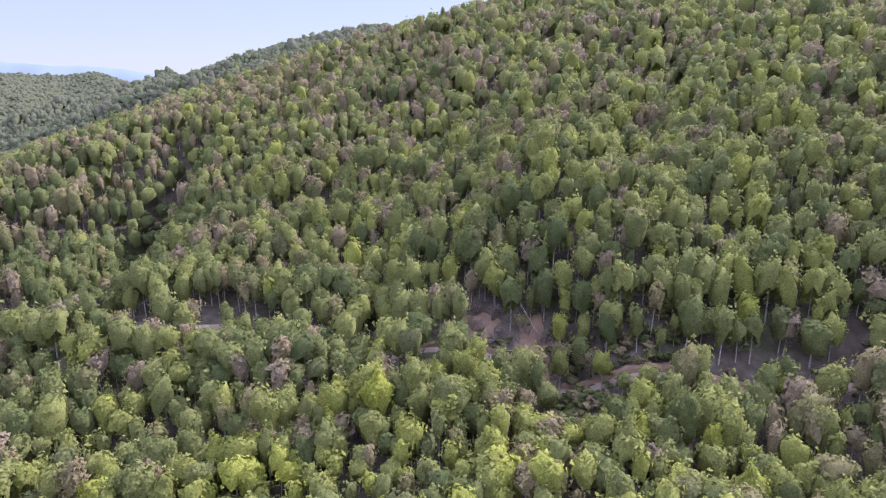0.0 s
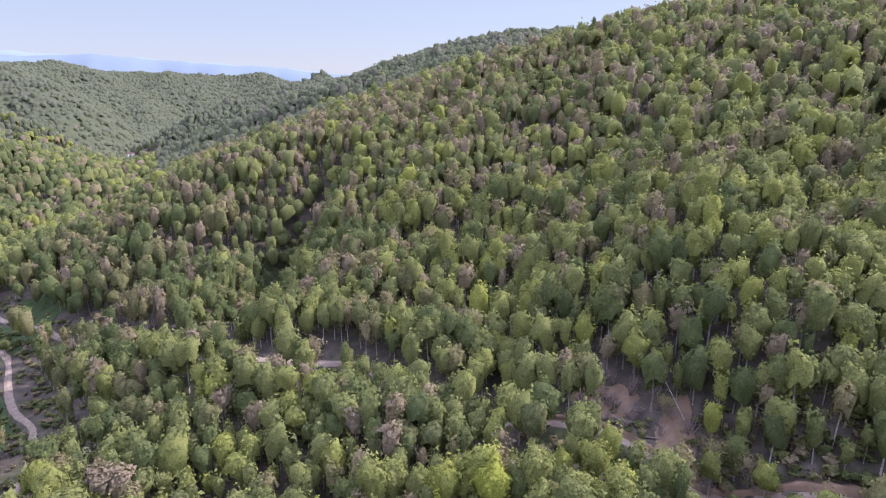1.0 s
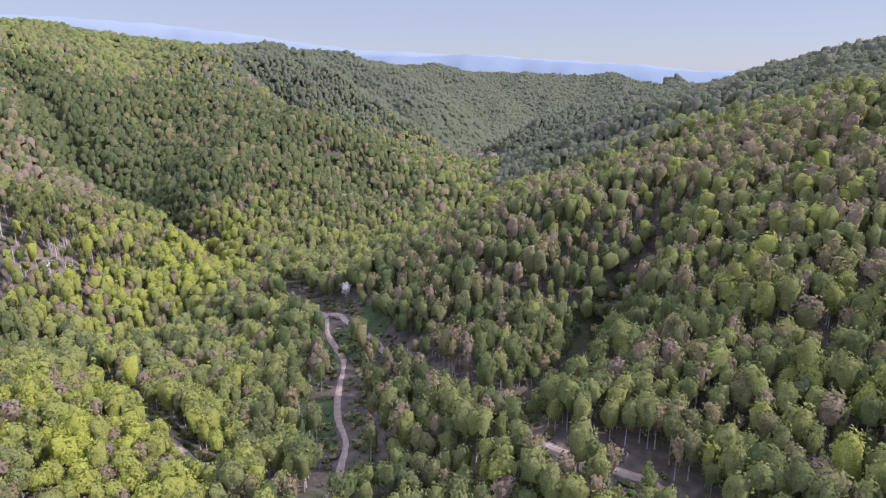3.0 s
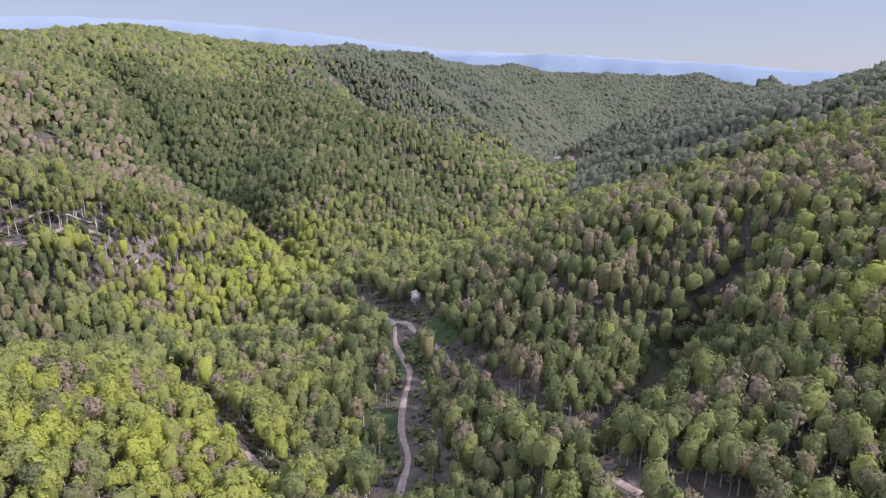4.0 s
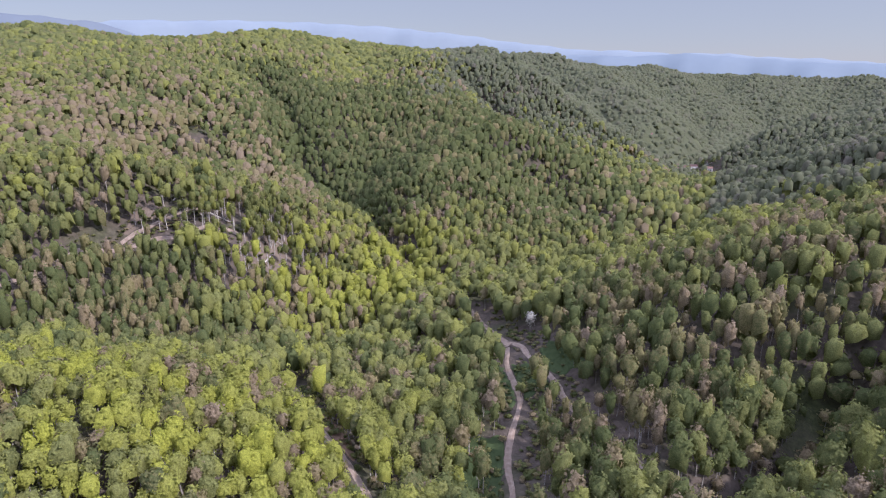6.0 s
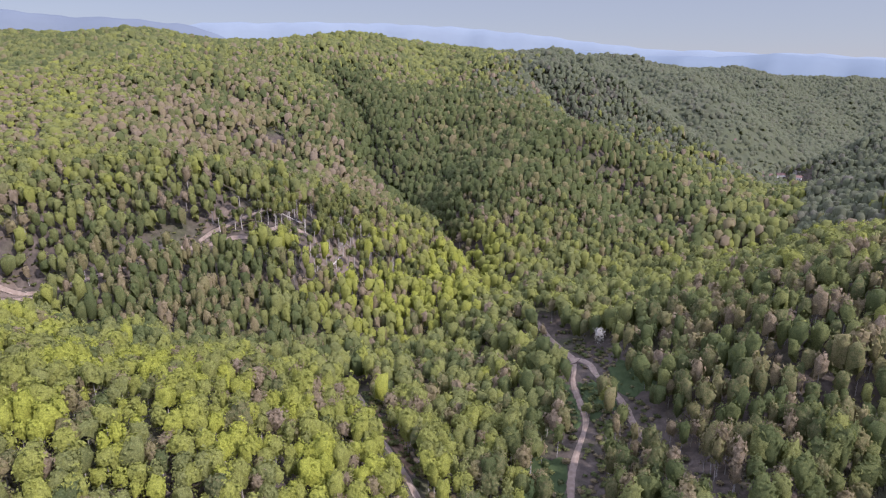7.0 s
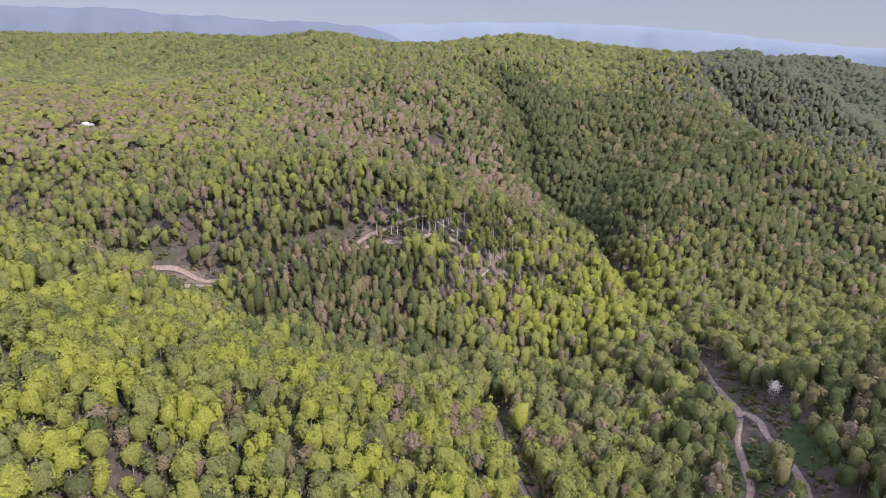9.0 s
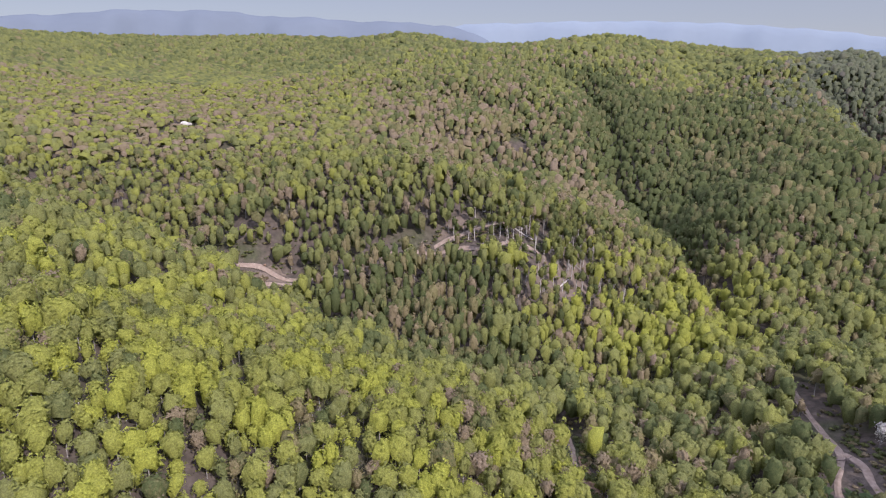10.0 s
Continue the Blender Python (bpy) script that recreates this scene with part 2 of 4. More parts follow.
def axis(lo, hi, step, far_lo, far_hi):
    a = list(np.arange(lo, hi + 0.1, step))
    s = step
    while a[-1] < far_hi:
        s *= 1.12
        a.append(a[-1] + s)
    s = step
    while a[0] > far_lo:
        s *= 1.12
        a.insert(0, a[0] - s)
    return np.array(a)


GX, GY = axis(-720, 330, 5.0, -4800, 4800), axis(-100, 760, 5.0, -4800, 4800)
GZ = land(*np.meshgrid(GX, GY, indexing="ij"))


def height(x, y):
    """Height of the ground sheet, between its grid's corners."""
    x, y = np.asarray(x, float), np.asarray(y, float)
    i = np.clip(np.searchsorted(GX, x) - 1, 0, len(GX) - 2)
    j = np.clip(np.searchsorted(GY, y) - 1, 0, len(GY) - 2)
    u, v = (x - GX[i]) / (GX[i + 1] - GX[i]), (y - GY[j]) / (GY[j + 1] - GY[j])
    return GZ[i, j] * (1 - u) * (1 - v) + GZ[i + 1, j] * u * (1 - v) + GZ[i, j + 1] * (1 - u) * v + GZ[i + 1, j + 1] * u * v


def mesh_of(name, verts, faces, material, smooth=False, tint=None, normals=None):
    """A mesh from arrays of corners and of faces with one count of sides."""
    verts, faces = np.asarray(verts, np.float32), np.asarray(faces, np.int32)
    me = bpy.data.meshes.new(name)
    me.vertices.add(len(verts))
    me.vertices.foreach_set("co", verts.ravel())
    me.loops.add(faces.size)
    me.loops.foreach_set("vertex_index", faces.ravel())
    me.polygons.add(len(faces))
    me.polygons.foreach_set("loop_start", np.arange(0, faces.size, faces.shape[1], dtype=np.int32))
    me.polygons.foreach_set("use_smooth", np.full(len(faces), smooth) if np.isscalar(smooth) else smooth)
    if tint is not None:
        at = me.attributes.new("tint", "FLOAT", "POINT")
        at.data.foreach_set("value", np.asarray(tint, np.float32))
    me.update(calc_edges=True)
    if normals is not None:
        me.normals_split_custom_set_from_vertices(np.asarray(normals, np.float32))
    me.materials.append(material)
    return me


def mottled(name, a, b, scale, rough=0.9):
    m = Mat(name, rough, 0.2)
    m.bump(m.noise(scale * 3, 5), 0.5, 0.1)
    return m.done(m.mix(m.noise(scale * 5, 3), m.ramp(m.noise(scale, 5), [(0.3, a), (0.7, b)]), tuple(0.5 * (p + q) for p, q in zip(a, b))))


def part(name, me, parent, label=""):
    ob = new(name, me)
    ob.parent = parent
    return tagged(ob, label)


ni, nj = len(GX), len(GY)
gxx, gyy = np.meshgrid(GX, GY, indexing="ij")
idx = np.arange(ni * nj).reshape(ni, nj)
quads = np.stack([idx[:-1, :-1], idx[1:, :-1], idx[1:, 1:], idx[:-1, 1:]], -1).reshape(-1, 4)
tagged(new("ground", mesh_of("ground", np.stack([gxx, gyy, GZ], -1).reshape(-1, 3), quads, ground_mat, True)),
       "brown leaf-littered forest floor of wooded hills and ravines", "ground", kind="structure")


# ---- dirt roads ----
def smooth_line(pts, step=2.0):
    """A curve through the points, evenly stepped."""
    p = np.array([pts[0]] + list(pts) + [pts[-1]], float)
    out = []
    for i in range(1, len(p) - 2):
        a, b, c, d = p[i - 1:i + 3]
        for u in np.linspace(0, 1, max(2, int(np.hypot(*(c - b)) / step)), endpoint=False):
            out.append(0.5 * (2 * b + (c - a) * u + (2 * a - 5 * b + 4 * c - d) * u ** 2 + (3 * b - a - 3 * c + d) * u ** 3))
    out.append(p[-2])
    return np.array(out)


ROADS = {}
ROADS["valley"] = [(-185, 336), (-170, 324), (-156, 314), (-140, 301), (-131, 288), (-125, 278), (-110, 263), (-104, 252), (-99, 238), (-93, 226), (-82, 211), (-77, 199), (-72, 180), (-74, 150)]
ROADS["bench"] = [(-138, 300), (-127, 294), (-119, 287), (-106, 280), (-97, 272), (-88, 262), (-66, 246), (-45, 228), (-28, 218), (-20, 211), (-18, 203), (-8, 198), (10, 196), (21, 193),
                  (40, 172), (62, 146), (74, 136), (82, 126), (86, 119), (93, 114), (103, 106), (116, 98), (136, 83), (160, 70)]
ROADS["west"] = [(-392, 72), (-384, 86), (-378, 96), (-373, 106), (-371, 119), (-368, 128), (-365, 136), (-359, 141), (-353, 146), (-350, 155), (-353, 170), (-356, 186), (-362, 195), (-366, 203), (-365, 212),
                 (-361, 223), (-352, 240), (-341, 252), (-335, 269), (-326, 282)]
ROADS["lower"] = [(-357, 104), (-361, 112), (-364, 122), (-363, 132), (-358, 138)]
ROADS["logging"] = [(-363, 226), (-362, 234), (-360, 240), (-357, 250), (-354, 261), (-352, 272)]
ROADS["gully"] = [(-205, 220), (-190, 213), (-160, 195), (-135, 186), (-112, 178)]
ROAD_CLEAR = {"valley": 4.2, "bench": 3.4, "west": 2.8, "gully": 4.2, "lower": 2.4, "logging": 2.0}
road_lines = {}


def road(key, width, label):
    c = smooth_line(ROADS[key])
    road_lines[key] = (c, width)
    t = np.gradient(c, axis=0)
    t /= np.hypot(t[:, 0], t[:, 1])[:, None]
    nrm = np.stack([-t[:, 1], t[:, 0]], 1)
    cols = np.array([-0.62, -0.5, -0.34, -0.2, 0.0, 0.2, 0.34, 0.5, 0.62])
    lift = np.array([-0.5, 0.22, 0.12, 0.2, 0.32, 0.2, 0.12, 0.22, -0.5])
    rng = np.random.default_rng(len(key))
    w = width * (1 + 0.16 * np.sin(np.arange(len(c)) * 0.31) + 0.08 * rng.standard_normal(len(c)))
    xy = c[:, None] + nrm[:, None] * cols[None, :, None] * w[:, None, None]
    z = np.maximum(height(xy[..., 0], xy[..., 1]), height(c[:, 0], c[:, 1])[:, None] - 0.3) + lift
    v = np.concatenate([xy, z[..., None]], -1).reshape(-1, 3)
    k = np.arange(len(v)).reshape(len(c), 9)
    f = np.stack([k[:-1, :-1], k[:-1, 1:], k[1:, 1:], k[1:, :-1]], -1).reshape(-1, 4)[:, ::-1]
    return tagged(new("road_" + key, mesh_of("road_" + key, v, f, road_mat, True)), label, "dirt road", kind="structure")


road("valley", 2.2, "pale rutted dirt road winding along the valley floor")
road("bench", 2.1, "reddish dirt forest road cut into the foot of the hillside")
road("west", 2.2, "pale dirt logging road across the wooded slope")
road("lower", 1.8, "pale earth track dropping from the logging road")
road("logging", 1.7, "dragging track climbing through the logged trees")
road("gully", 2.2, "eroded earth track beside a wooded spur")


def road_gap(x, y):
    """Distance to the cleared edge of the nearest road."""
    best = np.full(np.shape(x), 1e9)
    for key, (c, w) in road_lines.items():
        for p in c[::2]:
            best = np.minimum(best, np.hypot(x - p[0], y - p[1]) - w / 2 - ROAD_CLEAR[key])
    return best


def on_road(x, y, margin=0.6):
    """Whether a place lies on a road."""
    hit = np.zeros(np.shape(x), bool)
    for c, w in road_lines.values():
        for p in c:
            hit |= np.hypot(x - p[0], y - p[1]) < w / 2 + margin
    return hit


# ---- woods ----
def icosphere(level):
    bm = bmesh.new()
    bmesh.ops.create_icosphere(bm, subdivisions=level, radius=1.0)
    bm.verts.ensure_lookup_table()
    v, f = np.array([p.co[:] for p in bm.verts]), np.array([[q.index for q in p.verts] for p in bm.faces])
    bm.free()
    return v, f


ICO, ICO_COARSE = icosphere(2), icosphere(1)


def unit(v):
    return v / np.linalg.norm(v, axis=-1, keepdims=True)


def tree_shape(seed, bulges, cards, ball, spread=0.27, low=0.0, size=0.03, trunk=True, core=0.88, slim=0.0, loose=0.0, calm=0.0, lump=0.48, dome=0.40):
    """A tree 1 high: a bulging egg of a crown, leaf sprays over it and a trunk. Corners, triangles, their normals, and where the wood begins."""
    rng = np.random.default_rng(seed)
    deep = 1 - low
    lobes = rng.standard_normal((bulges, 3))
    lobes[:, 2] = np.abs(lobes[:, 2]) * 0.8 - 0.25
    lobes = unit(lobes)
    share = rng.uniform(0.55, 1.12, bulges)
    middle = np.array([0, 0, low + deep * (1 - dome)])

    def swell(d):
        near = np.exp(-np.arccos(np.clip(d @ lobes.T, -1, 1)) ** 2 / 0.12) * share
        return 1.04 - lump + lump * near.max(1), lobes[near.argmax(1)]

    def radius(d):
        """A round dome over a long flank."""
        return np.stack([np.full(len(d), spread * 0.98)] * 2 + [deep * np.where(d[:, 2] > 0, dome, 1.20 - dome)], 1)

    def stand(d):
        return d * radius(d) * np.stack([1 + 0.42 * np.clip(-d[:, 2], 0, 0.8) + 0.10 * np.clip(d[:, 2], 0, 0.75)] * 2 + [np.ones(len(d))], 1)

    def facing(d, lobe):
        return unit(unit(d / radius(d) * spread) + 0.75 * unit(d - 0.72 * lobe + 1e-6) + np.array([0, 0, 0.12]))

    vs, fs, ns, n = [], [], [], 0
    if core:
        v, f = ball
        f = f[(v[:, 2] > -0.4)[f].any(1)]
        tilt = np.array(Matrix.Rotation(rng.uniform(0.2, 0.5), 3, "X"))
        v = unit(v @ tilt + rng.normal(0, 0.10, v.shape))
        r, lobe = swell(v)
        vs.append(middle + stand(v) * (r * core)[:, None]), fs.append(f), ns.append(facing(v, lobe))
        n += len(v)
    d = rng.standard_normal((cards, 3))
    d[:, 2] = np.where(d[:, 2] < -0.75, -d[:, 2], d[:, 2])
    d = unit(d)
    r, lobe = swell(d)
    face = facing(d, lobe)
    p = middle + stand(d) * (r * rng.uniform(0.86 - loose, 1.11, cards))[:, None]
    nrm = unit(face + rng.standard_normal((cards, 3)) * 0.40)
    a = unit(np.cross(nrm, rng.standard_normal((cards, 3))))
    b = np.cross(nrm, a) * (1 - slim)
    k = size * rng.uniform(0.55, 1.45, (cards, 1)) * (1 + 0.7 * slim)
    tri = np.stack([p + a * k, p + (-a * 0.55 + b * 0.8) * k, p + (-a * 0.45 - b * 0.9) * k], 1)
    vs.append(tri.reshape(-1, 3)), fs.append(np.arange(cards * 3).reshape(-1, 3) + n), ns.append(np.repeat(unit(face + 0.45 * nrm), 3, 0))
    n += cards * 3
    wood = sum(len(f) for f in fs)
    if trunk:
        ring = np.array([(1, 0), (-0.5, 0.87), (-0.5, -0.87)])
        lean = rng.normal(0, 0.015, 2)
        v = [(*(ring[i % 3] * r + lean * h), h) for h, r in ((-0.06, 0.017), (0.62, 0.008)) for i in range(3)]
        vs.append(np.array(v))
        fs.append(np.array([(0, 1, 4), (0, 4, 3), (1, 2, 5), (1, 5, 4), (2, 0, 3), (2, 3, 5)]) + n)
        ns.append(np.array([(*ring[i % 3], 0.0) for i in range(6)]))
    return np.concatenate(vs), np.concatenate(fs), unit(np.concatenate(ns) * (1 - calm) + np.array([0, 0, calm + 1e-6])), wood


def slope_normal(x, y, reach=14):
    """Which way the hillside faces, over a tree's breadth."""
    gx, gy = (height(x + reach, y) - height(x - reach, y)) / (2 * reach), (height(x, y + reach) - height(x, y - reach)) / (2 * reach)
    return unit(np.stack([-gx * 1.2, -gy * 1.2, np.ones_like(gx)], 1))


def plant(name, shapes, xyz, tall, wide, tint, seed, label, leaves=None, twiggy=()):
    """Many trees joined into one object; the brown ones take the twiggy shapes."""
    rng = np.random.default_rng(seed)
    vs, fs, ns, ts, wood_faces, n = [], [], [], [], [], 0
    kind = rng.integers(0, len(shapes), len(xyz))
    if len(twiggy):
        kind = np.where(tint < 0.27, len(shapes) + rng.integers(0, len(twiggy), len(xyz)), kind)
        shapes = list(shapes) + list(twiggy)
    for k, (v, f, nrm, wood) in enumerate(shapes):
        at = np.where(kind == k)[0]
        if not len(at):
            continue
        ang = rng.uniform(0, 6.28, len(at))
        c, s = np.cos(ang)[:, None], np.sin(ang)[:, None]
        h, w = tall[at][:, None], wide[at][:, None]
        lean = rng.normal(0, 0.025, (len(at), 2))
        x = (v[None, :, 0] * c - v[None, :, 1] * s) * w + lean[:, :1] * v[None, :, 2] * h + xyz[at][:, :1]
        y = (v[None, :, 0] * s + v[None, :, 1] * c) * w + lean[:, 1:] * v[None, :, 2] * h + xyz[at][:, 1:2]
        z = v[None, :, 2] * h + xyz[at][:, 2:]
        vs.append(np.stack([x, y, z], -1).reshape(-1, 3))
        turned = np.stack([nrm[:, 0] * c - nrm[:, 1] * s, nrm[:, 0] * s + nrm[:, 1] * c, nrm[:, 2] + 0 * c], -1)
        ns.append(unit((turned * 0.80 + slope_normal(xyz[at][:, 0], xyz[at][:, 1])[:, None] * 0.20).reshape(-1, 3)))
        fs.append((f[None] + n + (np.arange(len(at)) * len(v))[:, None, None]).reshape(-1, 3))
        ts.append(np.repeat(tint[at], len(v)))
        wood_faces.append(np.tile(np.arange(len(f)) >= wood, len(at)))
        n += len(at) * len(v)
    me = mesh_of(name, np.concatenate(vs), np.concatenate(fs), leaves or leaf_mat, True, np.concatenate(ts), np.concatenate(ns))
    me.materials.append(bark_mat)
    me.polygons.foreach_set("material_index", np.concatenate(wood_faces).astype(np.int32))
    return tagged(new(name, me), label, "woods", kind="stuff")


def field(x, y, size, seed):
    """A slow wave over the land between 0 and 1."""
    rng = np.random.default_rng(seed)
    s = 0
    for _ in range(7):
        k = rng.normal(0, 6.28 / size, 2)
        s = s + np.sin(x * k[0] + y * k[1] + rng.uniform(0, 6.28))
    return np.clip(0.5 + s / 6.0, 0, 1)


def scatter(x0, x1, y0, y1, step, seed):
    """Jittered places with even spacing."""
    rng = np.random.default_rng(seed)
    gx, gy = np.meshgrid(np.arange(x0, x1, step), np.arange(y0, y1, step * 0.87), indexing="ij")
    gx = gx + (np.arange(gx.shape[1]) % 2) * step / 2
    x = (gx + rng.uniform(-0.40, 0.40, gx.shape) * step).ravel()
    y = (gy + rng.uniform(-0.40, 0.40, gx.shape) * step).ravel()
    return x, y


HOME = (0, 20)


def bearing(x, y):
    return np.degrees(np.arctan2(-(x - HOME[0]), y - HOME[1]))


# clearings: x, y, radius, share of trees that still stand
SLIP_CLEARINGS = [(81, 147, 7, 0.0), (90, 130, 6, 0.0), (87, 122, 6, 0.0), (79, 136, 6, 0.0), (74, 127, 4, 0.0), (90, 108, 7, 0.0),
                  (66, 134, 7, 0.15), (82, 104, 8, 0.2), (90, 100, 7, 0.2)]
ROAD_CLEARINGS = [(-122, 284, 12, 0.0), (-110, 260, 10, 0.0), (-98, 225, 9, 0.0), (-88, 205, 8, 0.1), (-140, 306, 9, 0.0), (-116, 270, 9, 0.0), (-66, 190, 7, 0.0), (-74, 205, 8, 0.0),
                  (-148, 299, 9, 0.0), (-141, 289, 8, 0.0), (-160, 306, 7, 0.1), (-90, 263, 6, 0.0), (-84, 255, 5, 0.2), (-124, 300, 8, 0.1), (-84, 222, 7, 0.0), (-92, 238, 7, 0.0), (-98, 252, 7, 0.0), (-20, 208, 4, 0.0), (14, 190, 4, 0.0), (-14, 199, 6, 0.0), (-9, 190, 5, 0.1), (22, 188, 4, 0.2)]
WEST_CLEARINGS = [(-368, 255, 15, 0.4), (-340, 262, 12, 0.3), (-320, 298, 30, 0.22), (-345, 332, 20, 0.3), (-296, 286, 18, 0.35), (-298, 322, 16, 0.4), (-355, 345, 16, 0.5), (-360, 190, 9, 0.3),
                  (-300, 262, 14, 0.4), (-384, 112, 8, 0.55), (-381, 128, 8, 0.55), (-374, 144, 8, 0.55), (-366, 112, 8, 0.0), (-362, 126, 8, 0.05), (-355, 134, 7, 0.1), (-352, 116, 6, 0.3),
                  (-356, 205, 9, 0.15), (-352, 226, 10, 0.1), (-336, 243, 10, 0.1), (-325, 262, 9, 0.1)]
FAR_CLEARINGS = [(-1000, 420, 60, 0.45), (-1080, 460, 50, 0.4), (-860, 490, 36, 0.6), (-649, 92, 14, 0.0), (-560, 400, 30, 0.5), (41, 712, 16, 0.0), (-276, 1010, 40, 0.2), (-235, 985, 40, 0.25), (-250, 955, 28, 0.3), (-215, 950, 22, 0.3)]
CLEARINGS = SLIP_CLEARINGS + ROAD_CLEARINGS + WEST_CLEARINGS + FAR_CLEARINGS


def near_to(x, y, cx, cy, rx, ry=None):
    """1 at a place, falling softly to 0 at the given radii."""
    return np.clip(1.6 - 1.6 * np.hypot((x - cx) / rx, (y - cy) / (ry or rx)), 0, 1)


def in_sight(x, y, top):
    """Whether the ground between here and the lookout lets a tree's top show."""
    bins, radii = np.arange(-90, 130, 0.5), np.arange(60, 2400, 12.0)
    eye = (-5, 50, 150)
    bb, rr = np.meshgrid(np.radians(bins), radii, indexing="ij")
    ground = height(eye[0] - np.sin(bb) * rr, eye[1] + np.cos(bb) * rr)
    rise = np.maximum.accumulate((ground + 6 - eye[2]) / rr, axis=1)
    d = np.hypot(x - eye[0], y - eye[1])
    b = np.degrees(np.arctan2(-(x - eye[0]), y - eye[1]))
    i = np.clip(np.round((b + 90) / 0.5).astype(int), 0, len(bins) - 1)
    j = np.clip(((d - 60) / 12).astype(int) - 2, 0, len(radii) - 1)
    return (top + 4 - eye[2]) / d > rise[i, j] - 0.014


def woods():
    def east(x, y):
        return (y > 195 - 0.9 * x) & (x > -165)

    def island(x, y):
        return (y <= 195 - 0.9 * x) & (x + 0.35 * y > -28)

    def small(x, y):
        return np.maximum(near_to(x, y, -190, 95, 190, 110), near_to(x, y, 0, 84, 105, 60)) > 0.3

    grids = []
    for step, where, sd in ((5.1, lambda x, y: east(x, y) & ~small(x, y), 11), (5.2, lambda x, y: island(x, y) & ~small(x, y), 14), (4.4, small, 17),
                            (5.1, lambda x, y: ~east(x, y) & ~island(x, y) & ~small(x, y), 15)):
        gx, gy = scatter(-470, 330, 0, 560, step, sd)
        on = where(gx, gy)
        grids.append((gx[on], gy[on]))
    near_x, near_y = (np.concatenate(g) for g in zip(*grids))
    back_x, back_y = scatter(-240, 240, -220, 0, 9.0, 16)
    far_x, far_y = scatter(-1150, 650, -150, 1250, 6.3, 12)
    out_x, out_y = scatter(-1900, 900, -300, 2250, 8.6, 13)
    dist = np.hypot(far_x - HOME[0], far_y - HOME[1])
    in_near = (far_x > -470) & (far_x < 330) & (far_y > 0) & (far_y < 560)
    keep = ~in_near & (dist < 1050) & ((dist > 245) | (far_y > 0))
    out = (np.hypot(out_x - HOME[0], out_y - HOME[1]) > 1050)
    x, y = np.concatenate([near_x, back_x, far_x[keep], out_x[out]]), np.concatenate([near_y, back_y, far_y[keep], out_y[out]])
    rng = np.random.default_rng(5)
    b, d = bearing(x, y), np.hypot(x - HOME[0], y - HOME[1])
    keep = ((b > -72) & (b < 112)) | (d < 230)
    keep &= road_gap(x, y) > 0
    for cx, cy, r, share in CLEARINGS:
        keep &= (np.hypot(x - cx, y - cy) > r) | (rng.random(len(x)) < share)
    for deep, w, pts in NEAR_GULLIES[:3]:
        keep &= (to_line(x, y, pts) > (5.0 if deep == 26 else 3.5)) | (rng.random(len(x)) < 0.55)
    x, y, d = x[keep], y[keep], d[keep]
    z = height(x, y)
    keep = in_sight(x, y, z + 16) | (d < 230)
    keep &= rng.random(len(x)) > 0.12 * near_to(x, y, -800, 90, 480, 330)
    x, y, d, z = x[keep], y[keep], d[keep], z[keep]
    n = len(x)
    spur = np.maximum(near_to(x, y, -190, 95, 190, 110), near_to(x, y, 0, 84, 105, 60))   # small bright crowns
    logged = near_to(x, y, -335, 285, 130, 120)                                           # tall thin trees
    dusky = np.maximum(near_to(x, y, -420, 590, 260, 190), near_to(x, y, -530, 380, 260, 180))                                           # brown slope behind the ravine
    ravine = np.clip(1.5 - to_line(x + 2, y - 26, NEAR_GULLIES[1][2][:5]) / 36, 0, 1)                          # dark green strip, the ravine's shade put into its tint
    heath = near_to(x, y, -800, 90, 480, 330)                                            # young growth on the plateau
    rim = near_to(x, y, 0, 370, 120, 70)                                                  # brown edge of the eastern spur
    scrub = np.maximum(near_to(x, y, -60, 520, 110, 75), near_to(x, y, 20, 470, 60, 30))         # young light growth behind the eastern spur
    brown = field(x, y, 220, 3) * 0.55 + field(x, y, 60, 4) * 0.45
    clump, stand_of = field(x, y, 26, 61) - 0.5, field(x, y, 34, 62) - 0.5                # neighbours of one kind and age
    tint = rng.normal(0.57, 0.075, n) + 0.24 * clump - 0.22 * np.clip(brown - 0.45, 0, 1)
    shade = np.maximum(near_to(x, y, -60, 275, 105, 90), 1.25 * near_to(x, y, -303, 188, 115, 75))        # deep green woods about the fork and the gully, shade put into their tint
    upper = np.clip((x - 110) / 80, 0, 1) * np.clip((330 - y) / 60, 0, 1)                        # more brown budding crowns high on the eastern hill
    # besides species, sunlit slopes and shade are painted into the tint
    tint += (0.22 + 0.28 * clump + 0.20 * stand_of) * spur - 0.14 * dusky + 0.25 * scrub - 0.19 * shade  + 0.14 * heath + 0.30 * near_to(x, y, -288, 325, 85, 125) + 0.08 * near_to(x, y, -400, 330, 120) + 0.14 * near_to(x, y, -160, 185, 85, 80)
    pines = 1.9 * near_to(x, y, -430, 590, 270, 190) > rng.random(n)
    tint = np.where(pines, rng.normal(0.39, 0.05, n), tint)
    tint = np.where(rng.random(n) < ravine, rng.normal(0.375, 0.03, n), tint)
    bud = rng.random(n) < 0.08 - 0.42 * np.clip(clump, -0.3, 0.3) + 0.34 * np.clip(brown - 0.35, 0, 1) + 0.42 * dusky - 0.36 * pines + 0.25 * rim + 0.26 * near_to(x, y, 90, 330, 210, 170) + 0.30 * heath + 0.10 * logged - 0.06 * spur - 0.3 * ravine - 0.1 * shade + 0.14 * upper + 0.07 * np.clip((x + 90) / 60, 0, 1) * np.clip((y - 170) / 60, 0, 1)
    bare = rng.uniform(0.03, 0.35, n)
